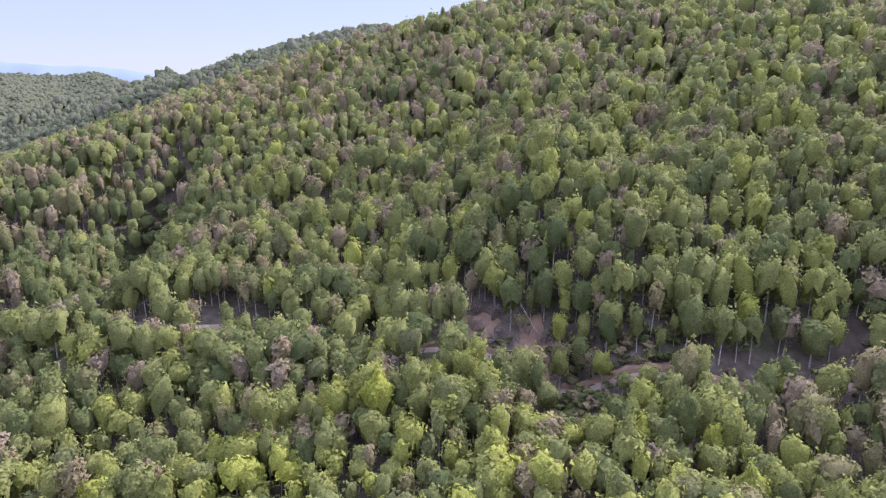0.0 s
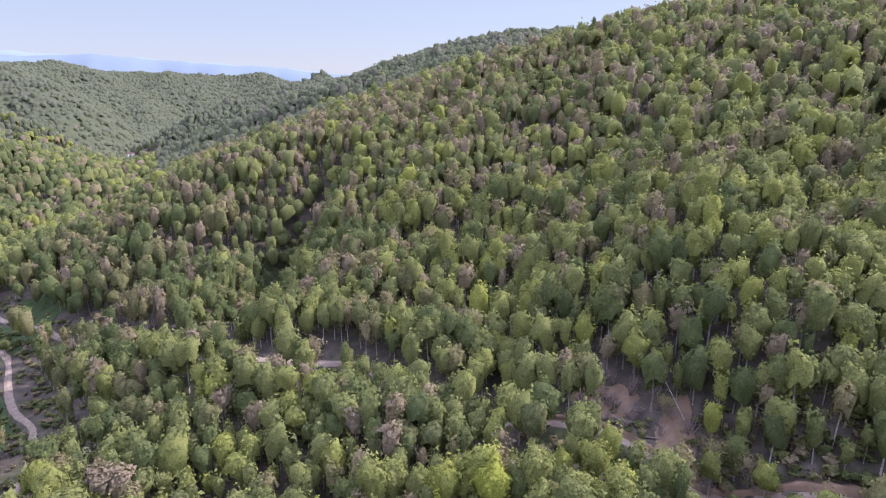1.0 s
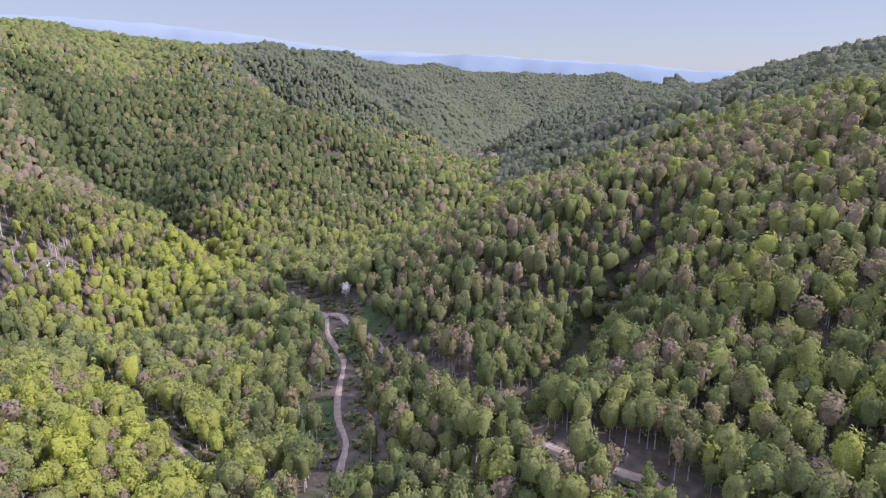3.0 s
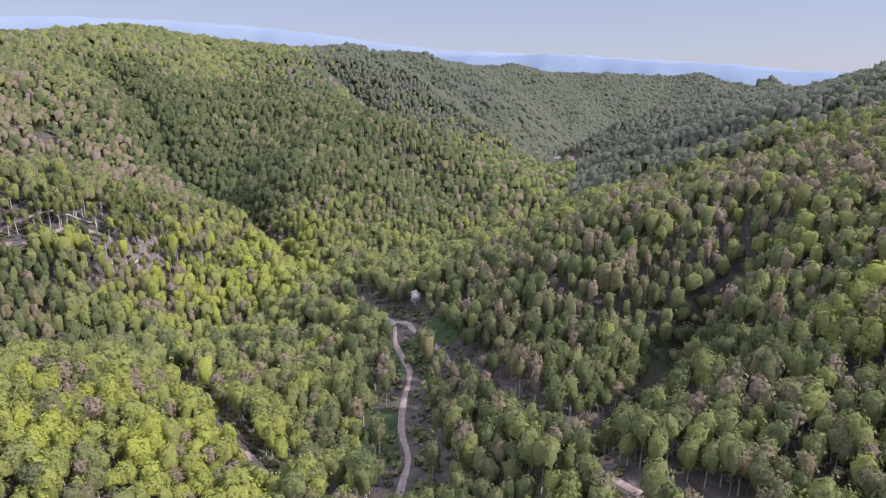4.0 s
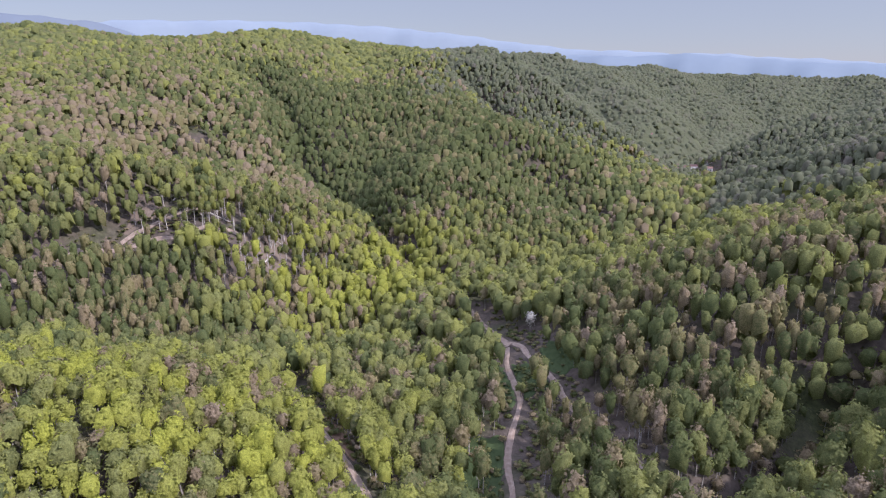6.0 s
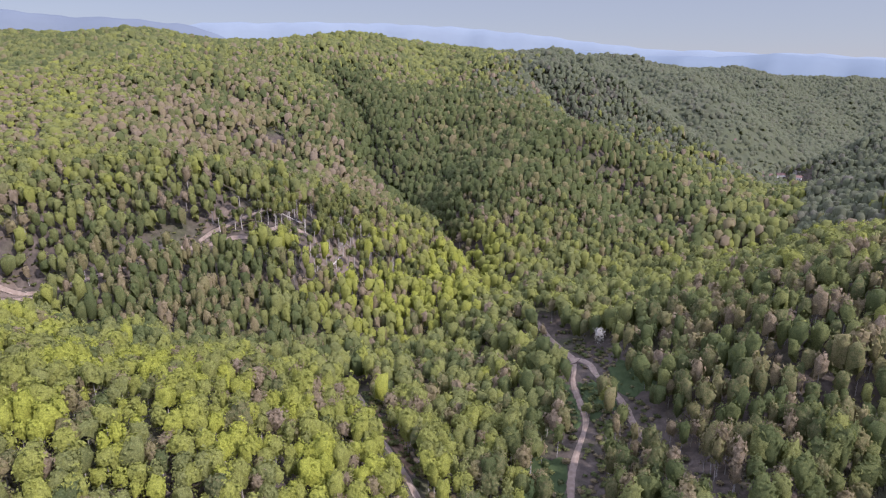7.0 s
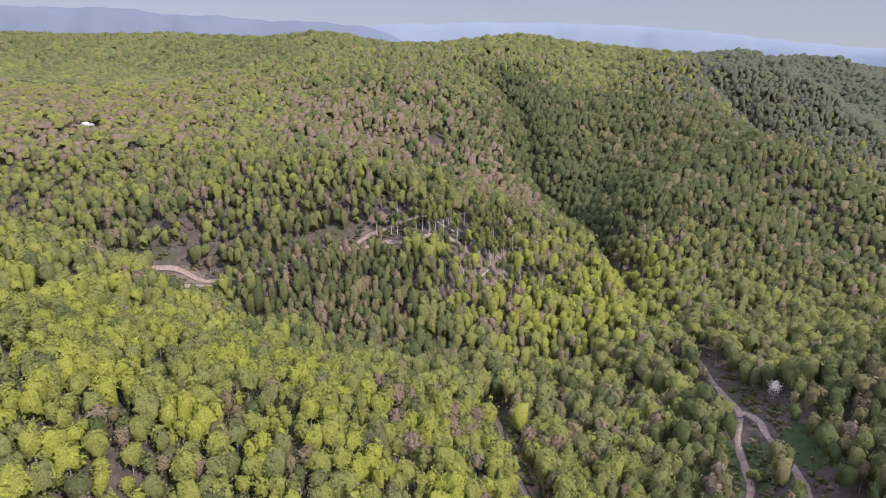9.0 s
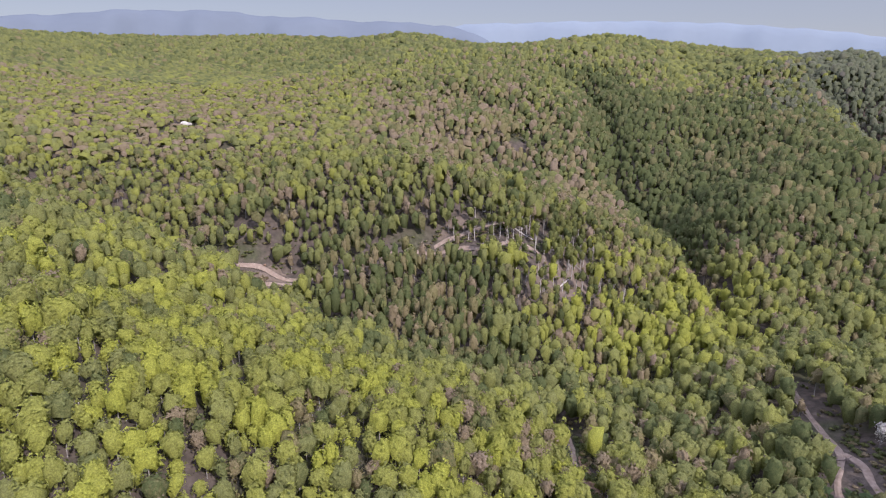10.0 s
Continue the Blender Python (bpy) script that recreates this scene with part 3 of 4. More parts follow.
    tint = np.clip(np.where(bud, np.where(pines, 0.20 + 0.45 * bare, bare), tint), 0, 1)
    west = np.clip((-150 - x) / 80, 0, 1)
    vigour = rng.normal(0, 1, n)
    tall = (15.4 + 1.9 * vigour + 6.0 * stand_of + rng.normal(0, 1.2, n)).clip(8, 24) * (1 - 0.30 * spur - 0.52 * heath - 0.5 * scrub + 0.06 * logged + 0.10 * shade)
    wide = (13.0 + 2.1 * vigour + 3.6 * stand_of + rng.normal(0, 1.6, n)).clip(7.5, 21) * (1 - 0.05 * west - 0.14 * spur + 0.10 * heath - 0.05 * logged - 0.12 * shade - 0.08 * pines)
    low = np.clip(1.4 - to_line(x, y, NEAR_GULLIES[0][2]) / 9, 0, 1)
    low = np.maximum(low, near_to(x, y, 84, 102, 22, 12))                                # growth below the road kept low to fit the camera's view
    tall *= 1 - 0.5 * low
    wide *= np.where(d > 1050, 1.36, np.where(d > 560, 1.12, np.where(d > 255, 1.06, 1.04)))
    tall *= np.where(d > 1050, 0.78, np.where(d > 560, 0.92, 1.0))
    # far trees: tints drawn together, haze put in through the leaf colour
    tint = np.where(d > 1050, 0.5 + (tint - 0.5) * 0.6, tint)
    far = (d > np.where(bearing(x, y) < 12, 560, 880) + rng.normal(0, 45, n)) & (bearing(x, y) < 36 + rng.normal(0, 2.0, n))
    return x, y, z, d, tint, tall, wide, far


tx, ty, tz, td, tint_of, th, tw, far_of = woods()
unseen = (td < 74) | (np.abs(bearing(tx, ty) - 20) > 106)
order = np.argsort(np.where((td < 105) | unseen, td + 5000, td))
single, rest = order[:300], order[300:]
S1 = [tree_shape(100 + i, 14, 170, ICO, size=0.031) for i in range(14)]
S1_YOUNG = [tree_shape(130 + i, 11, 130, ICO_COARSE, size=0.042) for i in range(12)]
S1_TWIGS = [tree_shape(150 + i, 8, 190, ICO_COARSE, size=0.033, core=0.80, slim=0.35, loose=0.08) for i in range(6)]
S2 = [tree_shape(200 + i, 9, 28, ICO_COARSE, size=0.046, trunk=False, lump=0.42, core=0.96, dome=0.30) for i in range(12)]
S2_TWIGS = [tree_shape(250 + i, 5, 36, ICO_COARSE, size=0.052, core=0.88, slim=0.3, loose=0.06, dome=0.33) for i in range(5)]
# far crowns: a few sprays each, then none
S3 = [tree_shape(300 + i, 4, 5, ICO_COARSE, size=0.075, trunk=False, calm=0.25, lump=0.25, core=0.96, dome=0.28) for i in range(12)]
S4 = [tree_shape(350 + i, 3, 0, ICO_COARSE, trunk=False, calm=0.3, lump=0.25, core=1.0, dome=0.30) for i in range(12)]
tier = np.where(unseen[rest], 0, np.digitize(td[rest], (0, 255, 560, 1000)))
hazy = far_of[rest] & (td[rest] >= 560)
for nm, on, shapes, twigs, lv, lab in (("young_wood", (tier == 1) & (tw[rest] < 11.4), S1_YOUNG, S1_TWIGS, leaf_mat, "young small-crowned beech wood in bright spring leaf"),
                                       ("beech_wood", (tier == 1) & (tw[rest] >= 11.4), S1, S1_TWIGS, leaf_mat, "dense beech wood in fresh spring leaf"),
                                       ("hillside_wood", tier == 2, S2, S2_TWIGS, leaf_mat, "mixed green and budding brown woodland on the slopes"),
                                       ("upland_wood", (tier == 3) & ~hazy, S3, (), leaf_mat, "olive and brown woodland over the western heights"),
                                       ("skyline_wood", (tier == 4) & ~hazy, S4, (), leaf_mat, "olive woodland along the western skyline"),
                                       ("distant_wood", (tier == 4) & hazy, S4, (), leaf_mat_haze, "far valley woodland, haze put into its grey-green leaf colour"),
                                       ("valley_wood", (tier == 3) & hazy, S3, (), leaf_mat_haze, "valley-side woodland, haze put into its blue-green leaf colour"),
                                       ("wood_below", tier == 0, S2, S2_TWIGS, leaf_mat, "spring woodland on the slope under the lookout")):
    at = rest[on]
    plant(nm, shapes, np.stack([tx, ty, tz], 1)[at], th[at], tw[at], tint_of[at], 40, lab, lv, twigs)


def canopy(name, x0, x1, y0, y1, step, chosen, leaves, label):
    """The closed canopy of woods so far off that single trees are lost in it: a rough sheet of crowns."""
    cx, cy = np.meshgrid(np.arange(x0, x1, step), np.arange(y0, y1, step), indexing="ij")
    on = chosen(cx, cy)
    rng = np.random.default_rng(9)
    cx, cy = cx + rng.uniform(-0.35, 0.35, cx.shape) * step, cy + rng.uniform(-0.35, 0.35, cy.shape) * step
    cz = height(cx, cy) + 9.5 - 5.5 * rng.random(cx.shape) ** 1.5
    on &= in_sight(cx, cy, cz + 6)
    k = np.arange(cx.size).reshape(cx.shape)
    use = on[:-1, :-1] & on[1:, :-1] & on[1:, 1:] & on[:-1, 1:]
    f = np.stack([k[:-1, :-1], k[1:, :-1], k[1:, 1:], k[:-1, 1:]], -1)[use]
    kept, f = np.unique(f, return_inverse=True)
    v = np.stack([cx, cy, cz], -1).reshape(-1, 3)[kept]
    mottle = 0.40 + 0.3 * field(v[:, 0], v[:, 1], 160, 6) + 0.16 * rng.standard_normal(len(v)).clip(-2, 2)
    tagged(new(name, mesh_of(name, v, f.reshape(-1, 4), leaves, True, mottle)), label, "woods", kind="stuff")


def past(x, y, east_side):
    d, b = np.hypot(x - HOME[0], y - HOME[1]), bearing(x, y)
    return (d > 1035) & (d < 2450) & ((b < 36) if east_side else (b >= 35.7)) & (b > -70) & (b < 110)


canopy("far_canopy", -1300, 900, 300, 2250, 5.0, lambda x, y: past(x, y, True), leaf_mat_haze, "closed leaf canopy of the far valley sides, haze put into its green")
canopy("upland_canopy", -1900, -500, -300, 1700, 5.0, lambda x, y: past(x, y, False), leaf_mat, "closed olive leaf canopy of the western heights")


def limbs(rows, sides=6, rings=4):
    """Tapering round limbs: (from, to, radius, radius, bend) each. Corners and four-sided faces."""
    vs, fs, k = [], [], 0
    for a, b, r0, r1, bend in rows:
        a, b, bend = np.array(a, float), np.array(b, float), np.array(bend, float)
        ax = (b - a) / np.linalg.norm(b - a)
        u = np.cross(ax, (0.31, 0.93, 0.17))
        u /= np.linalg.norm(u)
        w = np.cross(ax, u)
        for s in np.linspace(0, 1, rings):
            c, r = a + (b - a) * s + bend * math.sin(s * 3.14), r0 + (r1 - r0) * s
            vs += [c + r * (u * math.cos(g) + w * math.sin(g)) for g in np.linspace(0, 6.283, sides, endpoint=False)]
        for i in range(rings - 1):
            for j in range(sides):
                fs.append((k + i * sides + j, k + i * sides + (j + 1) % sides, k + (i + 1) * sides + (j + 1) % sides, k + (i + 1) * sides + j))
        k += rings * sides
    return np.array(vs), np.array(fs)


def tree_thing(seed, leaves, name, label, group, spread=0.27, low=0.0, cards=620, size=0.023, wood=None, girth=0.017, fork=5, bulges=16, solid=True, slim=0.0):
    """One tree 1 high: trunk with limbs, and crown."""
    rng = np.random.default_rng(seed)
    thing = tagged(new(name), label, "tree", group)
    v, f, nrm, _ = tree_shape(seed, bulges, cards, ICO, spread, low, size, False, 0.92 if solid and slim == 0 else 0.7 if solid else 0, slim, 0.0 if solid else 0.5)
    part("crown", mesh_of("crown", v, f, leaves, True, None, nrm), thing, "" if solid else "thin open spray of buds and twigs")
    rows = [((0, 0, -0.06), (rng.normal(0, 0.02), rng.normal(0, 0.02), 0.75), girth, girth * 0.35, rng.normal(0, 0.008, 3))]
    for _ in range(fork):
        g, h = rng.uniform(0, 6.28), rng.uniform(low + 0.05, 0.6)
        rows.append(((0, 0, h), (spread * 0.62 * math.cos(g), spread * 0.62 * math.sin(g), h + rng.uniform(0.1, 0.22)), girth * 0.4, girth * 0.16, rng.normal(0, 0.01, 3)))
    part("trunk", mesh_of("trunk", *limbs(rows), wood or bark_mat, True), thing)
    return thing


def set_trees(protos, places):
    """Places (x, y, z, wide, tall) take the given trees in turn, each turned its own way."""
    rng = np.random.default_rng(8)
    for n, (x, y, z, w, h) in enumerate(places):
        ob = protos[n] if n < len(protos) else copy_thing(protos[n % len(protos)], Matrix())
        ob.matrix_basis = Matrix.Translation((x, y, z)) @ Matrix.Rotation(rng.uniform(0, 6.28), 4, "Z") @ Matrix.Diagonal((w, w, h, 1))


green, budding = [i for i in single if 0.27 <= tint_of[i] < 0.68], [i for i in single if tint_of[i] < 0.27]
set_trees([tree_thing(520 + i, fresh_mat_single, "young_beech_tree", "fresh bright yellow-green beech tree on the spur", "young beeches of the near spur") for i in range(5)],
          [(tx[i], ty[i], tz[i], tw[i], th[i]) for i in single if tint_of[i] >= 0.68])
set_trees([tree_thing(500 + i, leaf_mat_single, "beech_tree", "leafy yellow-green beech tree on the valley slope", "beeches of the near slope") for i in range(8)],
          [(tx[i], ty[i], tz[i], tw[i], th[i]) for i in green])
set_trees([tree_thing(530 + i, bud_mat_single, "budding_tree", "brown budding tree with bare twigs among green beeches", "budding trees of the near slope", low=0.05, cards=800, size=0.024, fork=12, slim=0.35) for i in range(4)],
          [(tx[i], ty[i], tz[i], tw[i], th[i]) for i in budding])


# ---- bare earth, undergrowth and lone things ----
earth_mat = mottled("red_brown_earth", (0.125, 0.084, 0.058), (0.265, 0.176, 0.118), 0.45)
litter_mat = mottled("trampled_leaf_litter", (0.085, 0.066, 0.052), (0.190, 0.150, 0.116), 0.3)
grass_mat = mottled("dark_meadow_grass", (0.026, 0.044, 0.016), (0.062, 0.086, 0.032), 0.5)
stone_mat = mottled("pale_limestone", (0.34, 0.32, 0.28), (0.58, 0.55, 0.50), 0.6)
blossom_mat = foliage("white_blossom", [(0.0, (0.36, 0.34, 0.33)), (1.0, (0.62, 0.60, 0.58))], (0.2, 0.8))
twig_mat = mottled("grey_brown_twigs", (0.13, 0.10, 0.085), (0.26, 0.205, 0.18), 0.8)
plaster_mat = mottled("white_house_plaster", (0.68, 0.66, 0.62), (0.82, 0.80, 0.77), 0.3)
tile_mat = mottled("red_roof_tiles", (0.15, 0.095, 0.080), (0.26, 0.165, 0.135), 0.7)
glass_mat = Mat("dark_window_glass", 0.12, 0.5).done((0.03, 0.035, 0.04))


def patch(name, cx, cy, rx, ry, turn, material, label, category, lift=0.35, seed=1, step=1.2):
    """A sheet of other ground laid over the slope, with a ragged edge that dips under it."""
    rng = np.random.default_rng(seed)
    ph = rng.uniform(0, 6.28, 4)
    rings, sides = max(6, int(max(rx, ry) / step)), 44
    a = np.linspace(0, 6.283, sides, endpoint=False)
    edge = 1 + 0.16 * np.sin(2 * a + ph[0]) + 0.11 * np.sin(3 * a + ph[1]) + 0.08 * np.sin(7 * a + ph[2])
    k = np.linspace(0, 1, rings + 1)[1:]
    u, v = np.outer(k, np.cos(a) * edge) * rx, np.outer(k, np.sin(a) * edge) * ry
    c, s = math.cos(radians(turn)), math.sin(radians(turn))
    x, y = np.append(cx + u * c - v * s, cx), np.append(cy + u * s + v * c, cy)
    drop = np.append(np.where(k[:, None] > 0.93, -0.5, 0.0) * np.ones((rings, sides)), 0)
    bump = 0.35 * np.sin(x * 0.9 + ph[3]) * np.sin(y * 1.1) + 0.14 * rng.standard_normal(len(x))
    z = height(x, y) + lift + np.maximum(bump, -lift + 0.1) + drop * 1.5
    z -= np.where(on_road(x, y), 1.0, 0.0)
    n = np.arange(rings * sides).reshape(rings, sides)
    f = [(n[i, j], n[i + 1, j], n[i + 1, (j + 1) % sides], n[i, (j + 1) % sides]) for i in range(rings - 1) for j in range(sides)]
    f += [(rings * sides, n[0, j], n[0, (j + 1) % sides], n[0, (j + 1) % sides]) for j in range(sides)]
    tri = [(p[0], p[1], p[2]) for p in f] + [(p[0], p[2], p[3]) for p in f if p[2] != p[3]]
    return tagged(new(name, mesh_of(name, np.stack([x, y, z], 1), tri, material, True)), label, category, kind="structure")


patch("landslip", 80, 146, 9, 6, -25, earth_mat, "bare reddish-brown landslip above the forest road", "landslip", 0.5, 1)
patch("landslip_toe", 90, 129, 10, 6, 62, earth_mat, "fallen red-brown earth beside the forest road", "landslip", 0.45, 2)
patch("road_shoulder", 24, 187, 5, 3, 20, earth_mat, "bare earth shoulder of the forest road", "bare earth", 0.4, 3)
patch("road_bend", -17, 208, 4, 4, 0, earth_mat, "worn earth inside the bend of the road", "bare earth", 0.35, 4)
patch("grass_verge", -114, 272, 15, 11, 120, grass_mat, "dark green grass between two forked dirt roads", "grass", 0.3, 5)
patch("roadside_grass", -122, 262, 12, 20, 30, grass_mat, "dark green grass beside the valley road", "grass", 0.3, 6)
patch("bank_grass", -104, 290, 16, 8, 150, grass_mat, "dark grass on the bank above the forked road", "grass", 0.3, 14)
patch("lower_grass", -98, 216, 11, 22, 20, grass_mat, "trampled dark grass beside the valley road", "grass", 0.3, 7)
patch("logged_slope", -320, 300, 28, 20, 130, litter_mat, "logged slope of bare pinkish earth and litter", "bare earth", 0.35, 8)
patch("west_bank", -366, 122, 5, 14, 12, litter_mat, "bare brown bank between two dirt tracks", "bare earth", 0.3, 12)
patch("timber_yard", -364, 240, 14, 5, 100, litter_mat, "bare churned earth where timber was dragged", "bare earth", 0.35, 9)
patch("gully_bank", -158, 199, 26, 5, 155, earth_mat, "eroded earth bank of a gully", "bare earth", 0.3, 11)


def cut_bank(key, x0, x1, side, label):
    """The raw earth bank on the upper side of a road."""
    c, w = road_lines[key]
    t = np.gradient(c, axis=0)
    t /= np.hypot(t[:, 0], t[:, 1])[:, None]
    nrm = np.stack([-t[:, 1], t[:, 0]], 1) * side
    on = (c[:, 0] > x0) & (c[:, 0] < x1)
    c, nrm = c[on], nrm[on]
    rng = np.random.default_rng(3)
    rows = []
    for off, up in ((0.5 * w, -0.3), (0.58 * w, 0.4), (0.70 * w, 1.0), (0.88 * w, 1.4), (1.15 * w, 0.8), (1.4 * w, -0.6)):
        xy = c + nrm * (off + 0.25 * rng.standard_normal((len(c), 1)))
        rows.append(np.column_stack([xy, height(xy[:, 0], xy[:, 1]) + up + 0.18 * rng.standard_normal(len(c))]))
    v = np.stack(rows, 1).reshape(-1, 3)
    k = np.arange(len(v)).reshape(len(c), 6)
    f = np.stack([k[:-1, :-1], k[:-1, 1:], k[1:, 1:], k[1:, :-1]], -1).reshape(-1, 4)
    tagged(new("cut_bank_" + key, mesh_of("cut_bank_" + key, v, f if side < 0 else f[:, ::-1], earth_mat, True)), label, "earth bank", kind="structure")


cut_bank("bench", 55, 150, 1, "raw red earth bank cut above the forest road")


def undergrowth():
    """Low bushes along the roads, in the clearings and under the thinner trees."""
    rng = np.random.default_rng(21)
    xs, ys = [], []
    for key, (c, w) in road_lines.items():
        for _ in range(4):
            p = c[rng.integers(0, len(c), 90)] + rng.normal(0, 1, (90, 2)) * (w * 0.5 + ROAD_CLEAR[key])
            xs.append(p[:, 0]), ys.append(p[:, 1])
    for cx, cy, r, share in CLEARINGS:
        n = int(min(r, 30) * 3.2)
        a, q = rng.uniform(0, 6.28, n), r * 1.1 * np.sqrt(rng.random(n))
        xs.append(cx + q * np.cos(a)), ys.append(cy + q * np.sin(a))
    for deep, w, pts in NEAR_GULLIES[:6]:
        for (ax, ay), (bx, by) in zip(pts[:-1], pts[1:]):
            u = rng.random(14)
            xs.append(ax + (bx - ax) * u + rng.normal(0, 2.5, 14)), ys.append(ay + (by - ay) * u + rng.normal(0, 2.5, 14))
    for cx, cy, rx, ry, n in ((112, 114, 22, 12, 150), (95, 124, 9, 8, 40), (62, 160, 14, 8, 40), (84, 103, 12, 8, 50)):
        a, q = rng.uniform(0, 6.28, n), np.sqrt(rng.random(n))
        xs.append(cx + rx * q * np.cos(a)), ys.append(cy + ry * q * np.sin(a))
    x, y = np.concatenate(xs), np.concatenate(ys)
    off = np.ones(len(x), bool)
    for c, w in road_lines.values():
        for p in c[::2]:
            off &= np.hypot(x - p[0], y - p[1]) > w * 0.5 + 1.9
    for cx, cy, r in ((80, 147, 9), (90, 130, 7), (86, 122, 5)):
        off &= (np.hypot(x - cx, y - cy) > r) | (rng.random(len(x)) < 0.2)
    x, y = x[off], y[off]
    tall, wide = rng.uniform(0.5, 2.2, len(x)), rng.uniform(2.5, 6.5, len(x))
    grown = np.hypot((x - 112) / 26, (y - 112) / 17) < 1
    tall, wide = np.where(grown, tall * 2.2, tall), np.where(grown, wide * 1.1, wide)
    tint = np.where(rng.random(len(x)) < 0.35, rng.uniform(0.1, 0.28, len(x)), rng.uniform(0.34, 0.56, len(x)))
    shapes = [tree_shape(700 + i, 5, 30, ICO_COARSE, 0.36, 0.0, 0.11, False, 0.70) for i in range(6)]
    plant("undergrowth", shapes, np.stack([x, y, height(x, y) - 0.1], 1), tall, wide, tint, 22, "low green and brown bushes along roads and clearings")


undergrowth()


def at_ground(x, y, sink=0.0):
    return (x, y, float(height(x, y)) - sink)


def bare_shrub(seed):
    """A leafless many-stemmed bush about 1 high."""
    rng = np.random.default_rng(seed)
    thing = tagged(new("bare_shrub"), "leafless grey-brown shrub on the landslip", "shrub", "shrubs of the landslip")
    stems, twigs = [], []
    for _ in range(9):
        g, r = rng.uniform(0, 6.28), rng.uniform(0.1, 0.5)
        tip = np.array([r * math.cos(g), r * math.sin(g), rng.uniform(0.6, 0.95)])
        stems.append(((0, 0, -0.08), tip, 0.022, 0.008, rng.normal(0, 0.03, 3)))
        for _ in range(7):
            base = tip * rng.uniform(0.45, 0.95)
            twigs.append((base, base + rng.normal(0, 0.14, 3) + (0, 0, 0.12), 0.008, 0.003, (0, 0, 0)))
    part("stem", mesh_of("stem", *limbs(stems, 5, 3), twig_mat), thing)
    part("twig_spray", mesh_of("twig_spray", *limbs(twigs, 3, 2), twig_mat), thing)
    return thing


rng = np.random.default_rng(31)
spots = [(80, 146), (84, 150), (88, 146), (76, 142), (83, 138), (90, 140), (72, 139), (92, 134), (87, 131), (95, 126), (93, 121), (90, 117), (98, 112), (79, 136), (86, 144), (82, 152), (74, 147), (70, 150), (78, 150), (81, 142), (76, 138), (85, 139), (92, 137), (94, 130), (88, 126), (85, 124), (91, 125), (72, 144), (79, 144)]
set_trees([bare_shrub(800 + i) for i in range(4)], [(*at_ground(x, y), rng.uniform(4.5, 8.0), rng.uniform(3, 6)) for x, y in spots])


def dead_trunk(name, a, b, r0, r1, label, branches=4, material=None, seed=1):
    """A bare trunk from a to b with the stubs of its branches."""
    rng = np.random.default_rng(seed)
    thing = tagged(new(name), label, "dead tree" if "dead" in name else "log")
    thing.location = a
    d = np.array(b, float) - np.array(a, float)
    part("stem", mesh_of("stem", *limbs([((0, 0, 0), d, r0, r1, rng.normal(0, 0.15, 3))], 8, 6), material or dead_mat, True), thing)
    for _ in range(branches):
        p = d * rng.uniform(0.5, 0.92)
        q = p + d / np.linalg.norm(d) * 1.1 + rng.normal(0, 1.0, 3)
        part("branch", mesh_of("branch", *limbs([(p, q, r1 * 0.9, r1 * 0.25, rng.normal(0, 0.1, 3))], 5, 3), material or dead_mat, True), thing)
    return thing


dead_trunk("leaning_dead_tree", at_ground(95, 131, 0.5), (93, 142, 29.5), 0.15, 0.06, "bleached dead trunk leaning over the landslip", 5)
for a, b, sd in (((82, 132), (90, 129), 1), ((86, 127), (84, 121), 2), ((79, 139), (86, 134), 3)):
    dead_trunk("fallen_log", at_ground(*a, -0.5), at_ground(*b, -0.5), 0.24, 0.14, "grey fallen log on the landslip's bare earth", 2, twig_mat, sd)
for a, b, sd in (((-362, 241), (-367, 266), 4), ((-356, 232), (-345, 238), 5), ((-330, 300), (-318, 309), 6), ((-305, 283), (-312, 296), 7), ((-345, 275), (-334, 284), 8)):
    dead_trunk("felled_trunk", at_ground(*a, -0.7), at_ground(*b, -0.8), 0.45, 0.28, "pale felled tree trunk lying on the logged slope", 3, None, sd)
dead_trunk("fallen_branch", at_ground(-136, 292.5, -0.5), at_ground(-132.5, 294, -0.9), 0.35, 0.2, "dark fallen branch across the dirt track", 4, twig_mat, 9)


def boulder(seed, material):
    v, f = icosphere(2)
    rng = np.random.default_rng(seed)
    r = 1 + sum(a * np.sin(v @ rng.normal(0, s, 3) + rng.uniform(0, 6.28)) for s, a in ((1.5, 0.18), (3, 0.12), (6, 0.06)))
    v = v * r[:, None] * np.array([1, 0.8, 0.6])
    return mesh_of("boulder", v, f, material)


for n, (x, y, size) in enumerate([(-174, 198, 1.7), (-170, 197, 0.9), (-649, 92, 4.5), (-655, 96, 2.6), (88, 122, 0.8), (91, 126, 0.6), (84, 127, 0.7), (95, 120, 0.5), (81, 130, 0.6), (-372, 121, 1.0), (-361, 209, 0.9)]):
    ob = tagged(new("boulder", boulder(60 + n, stone_mat if n < 4 else earth_mat)), "pale limestone boulder on bare ground" if n < 4 else "earth-stained boulder fallen beside the road", "boulder", "boulders")
    ob.location, ob.scale = at_ground(x, y, -size * 0.3 - 0.3), (size, size, size)
    ob.rotation_euler = (0.2, 0.1, n * 1.3)

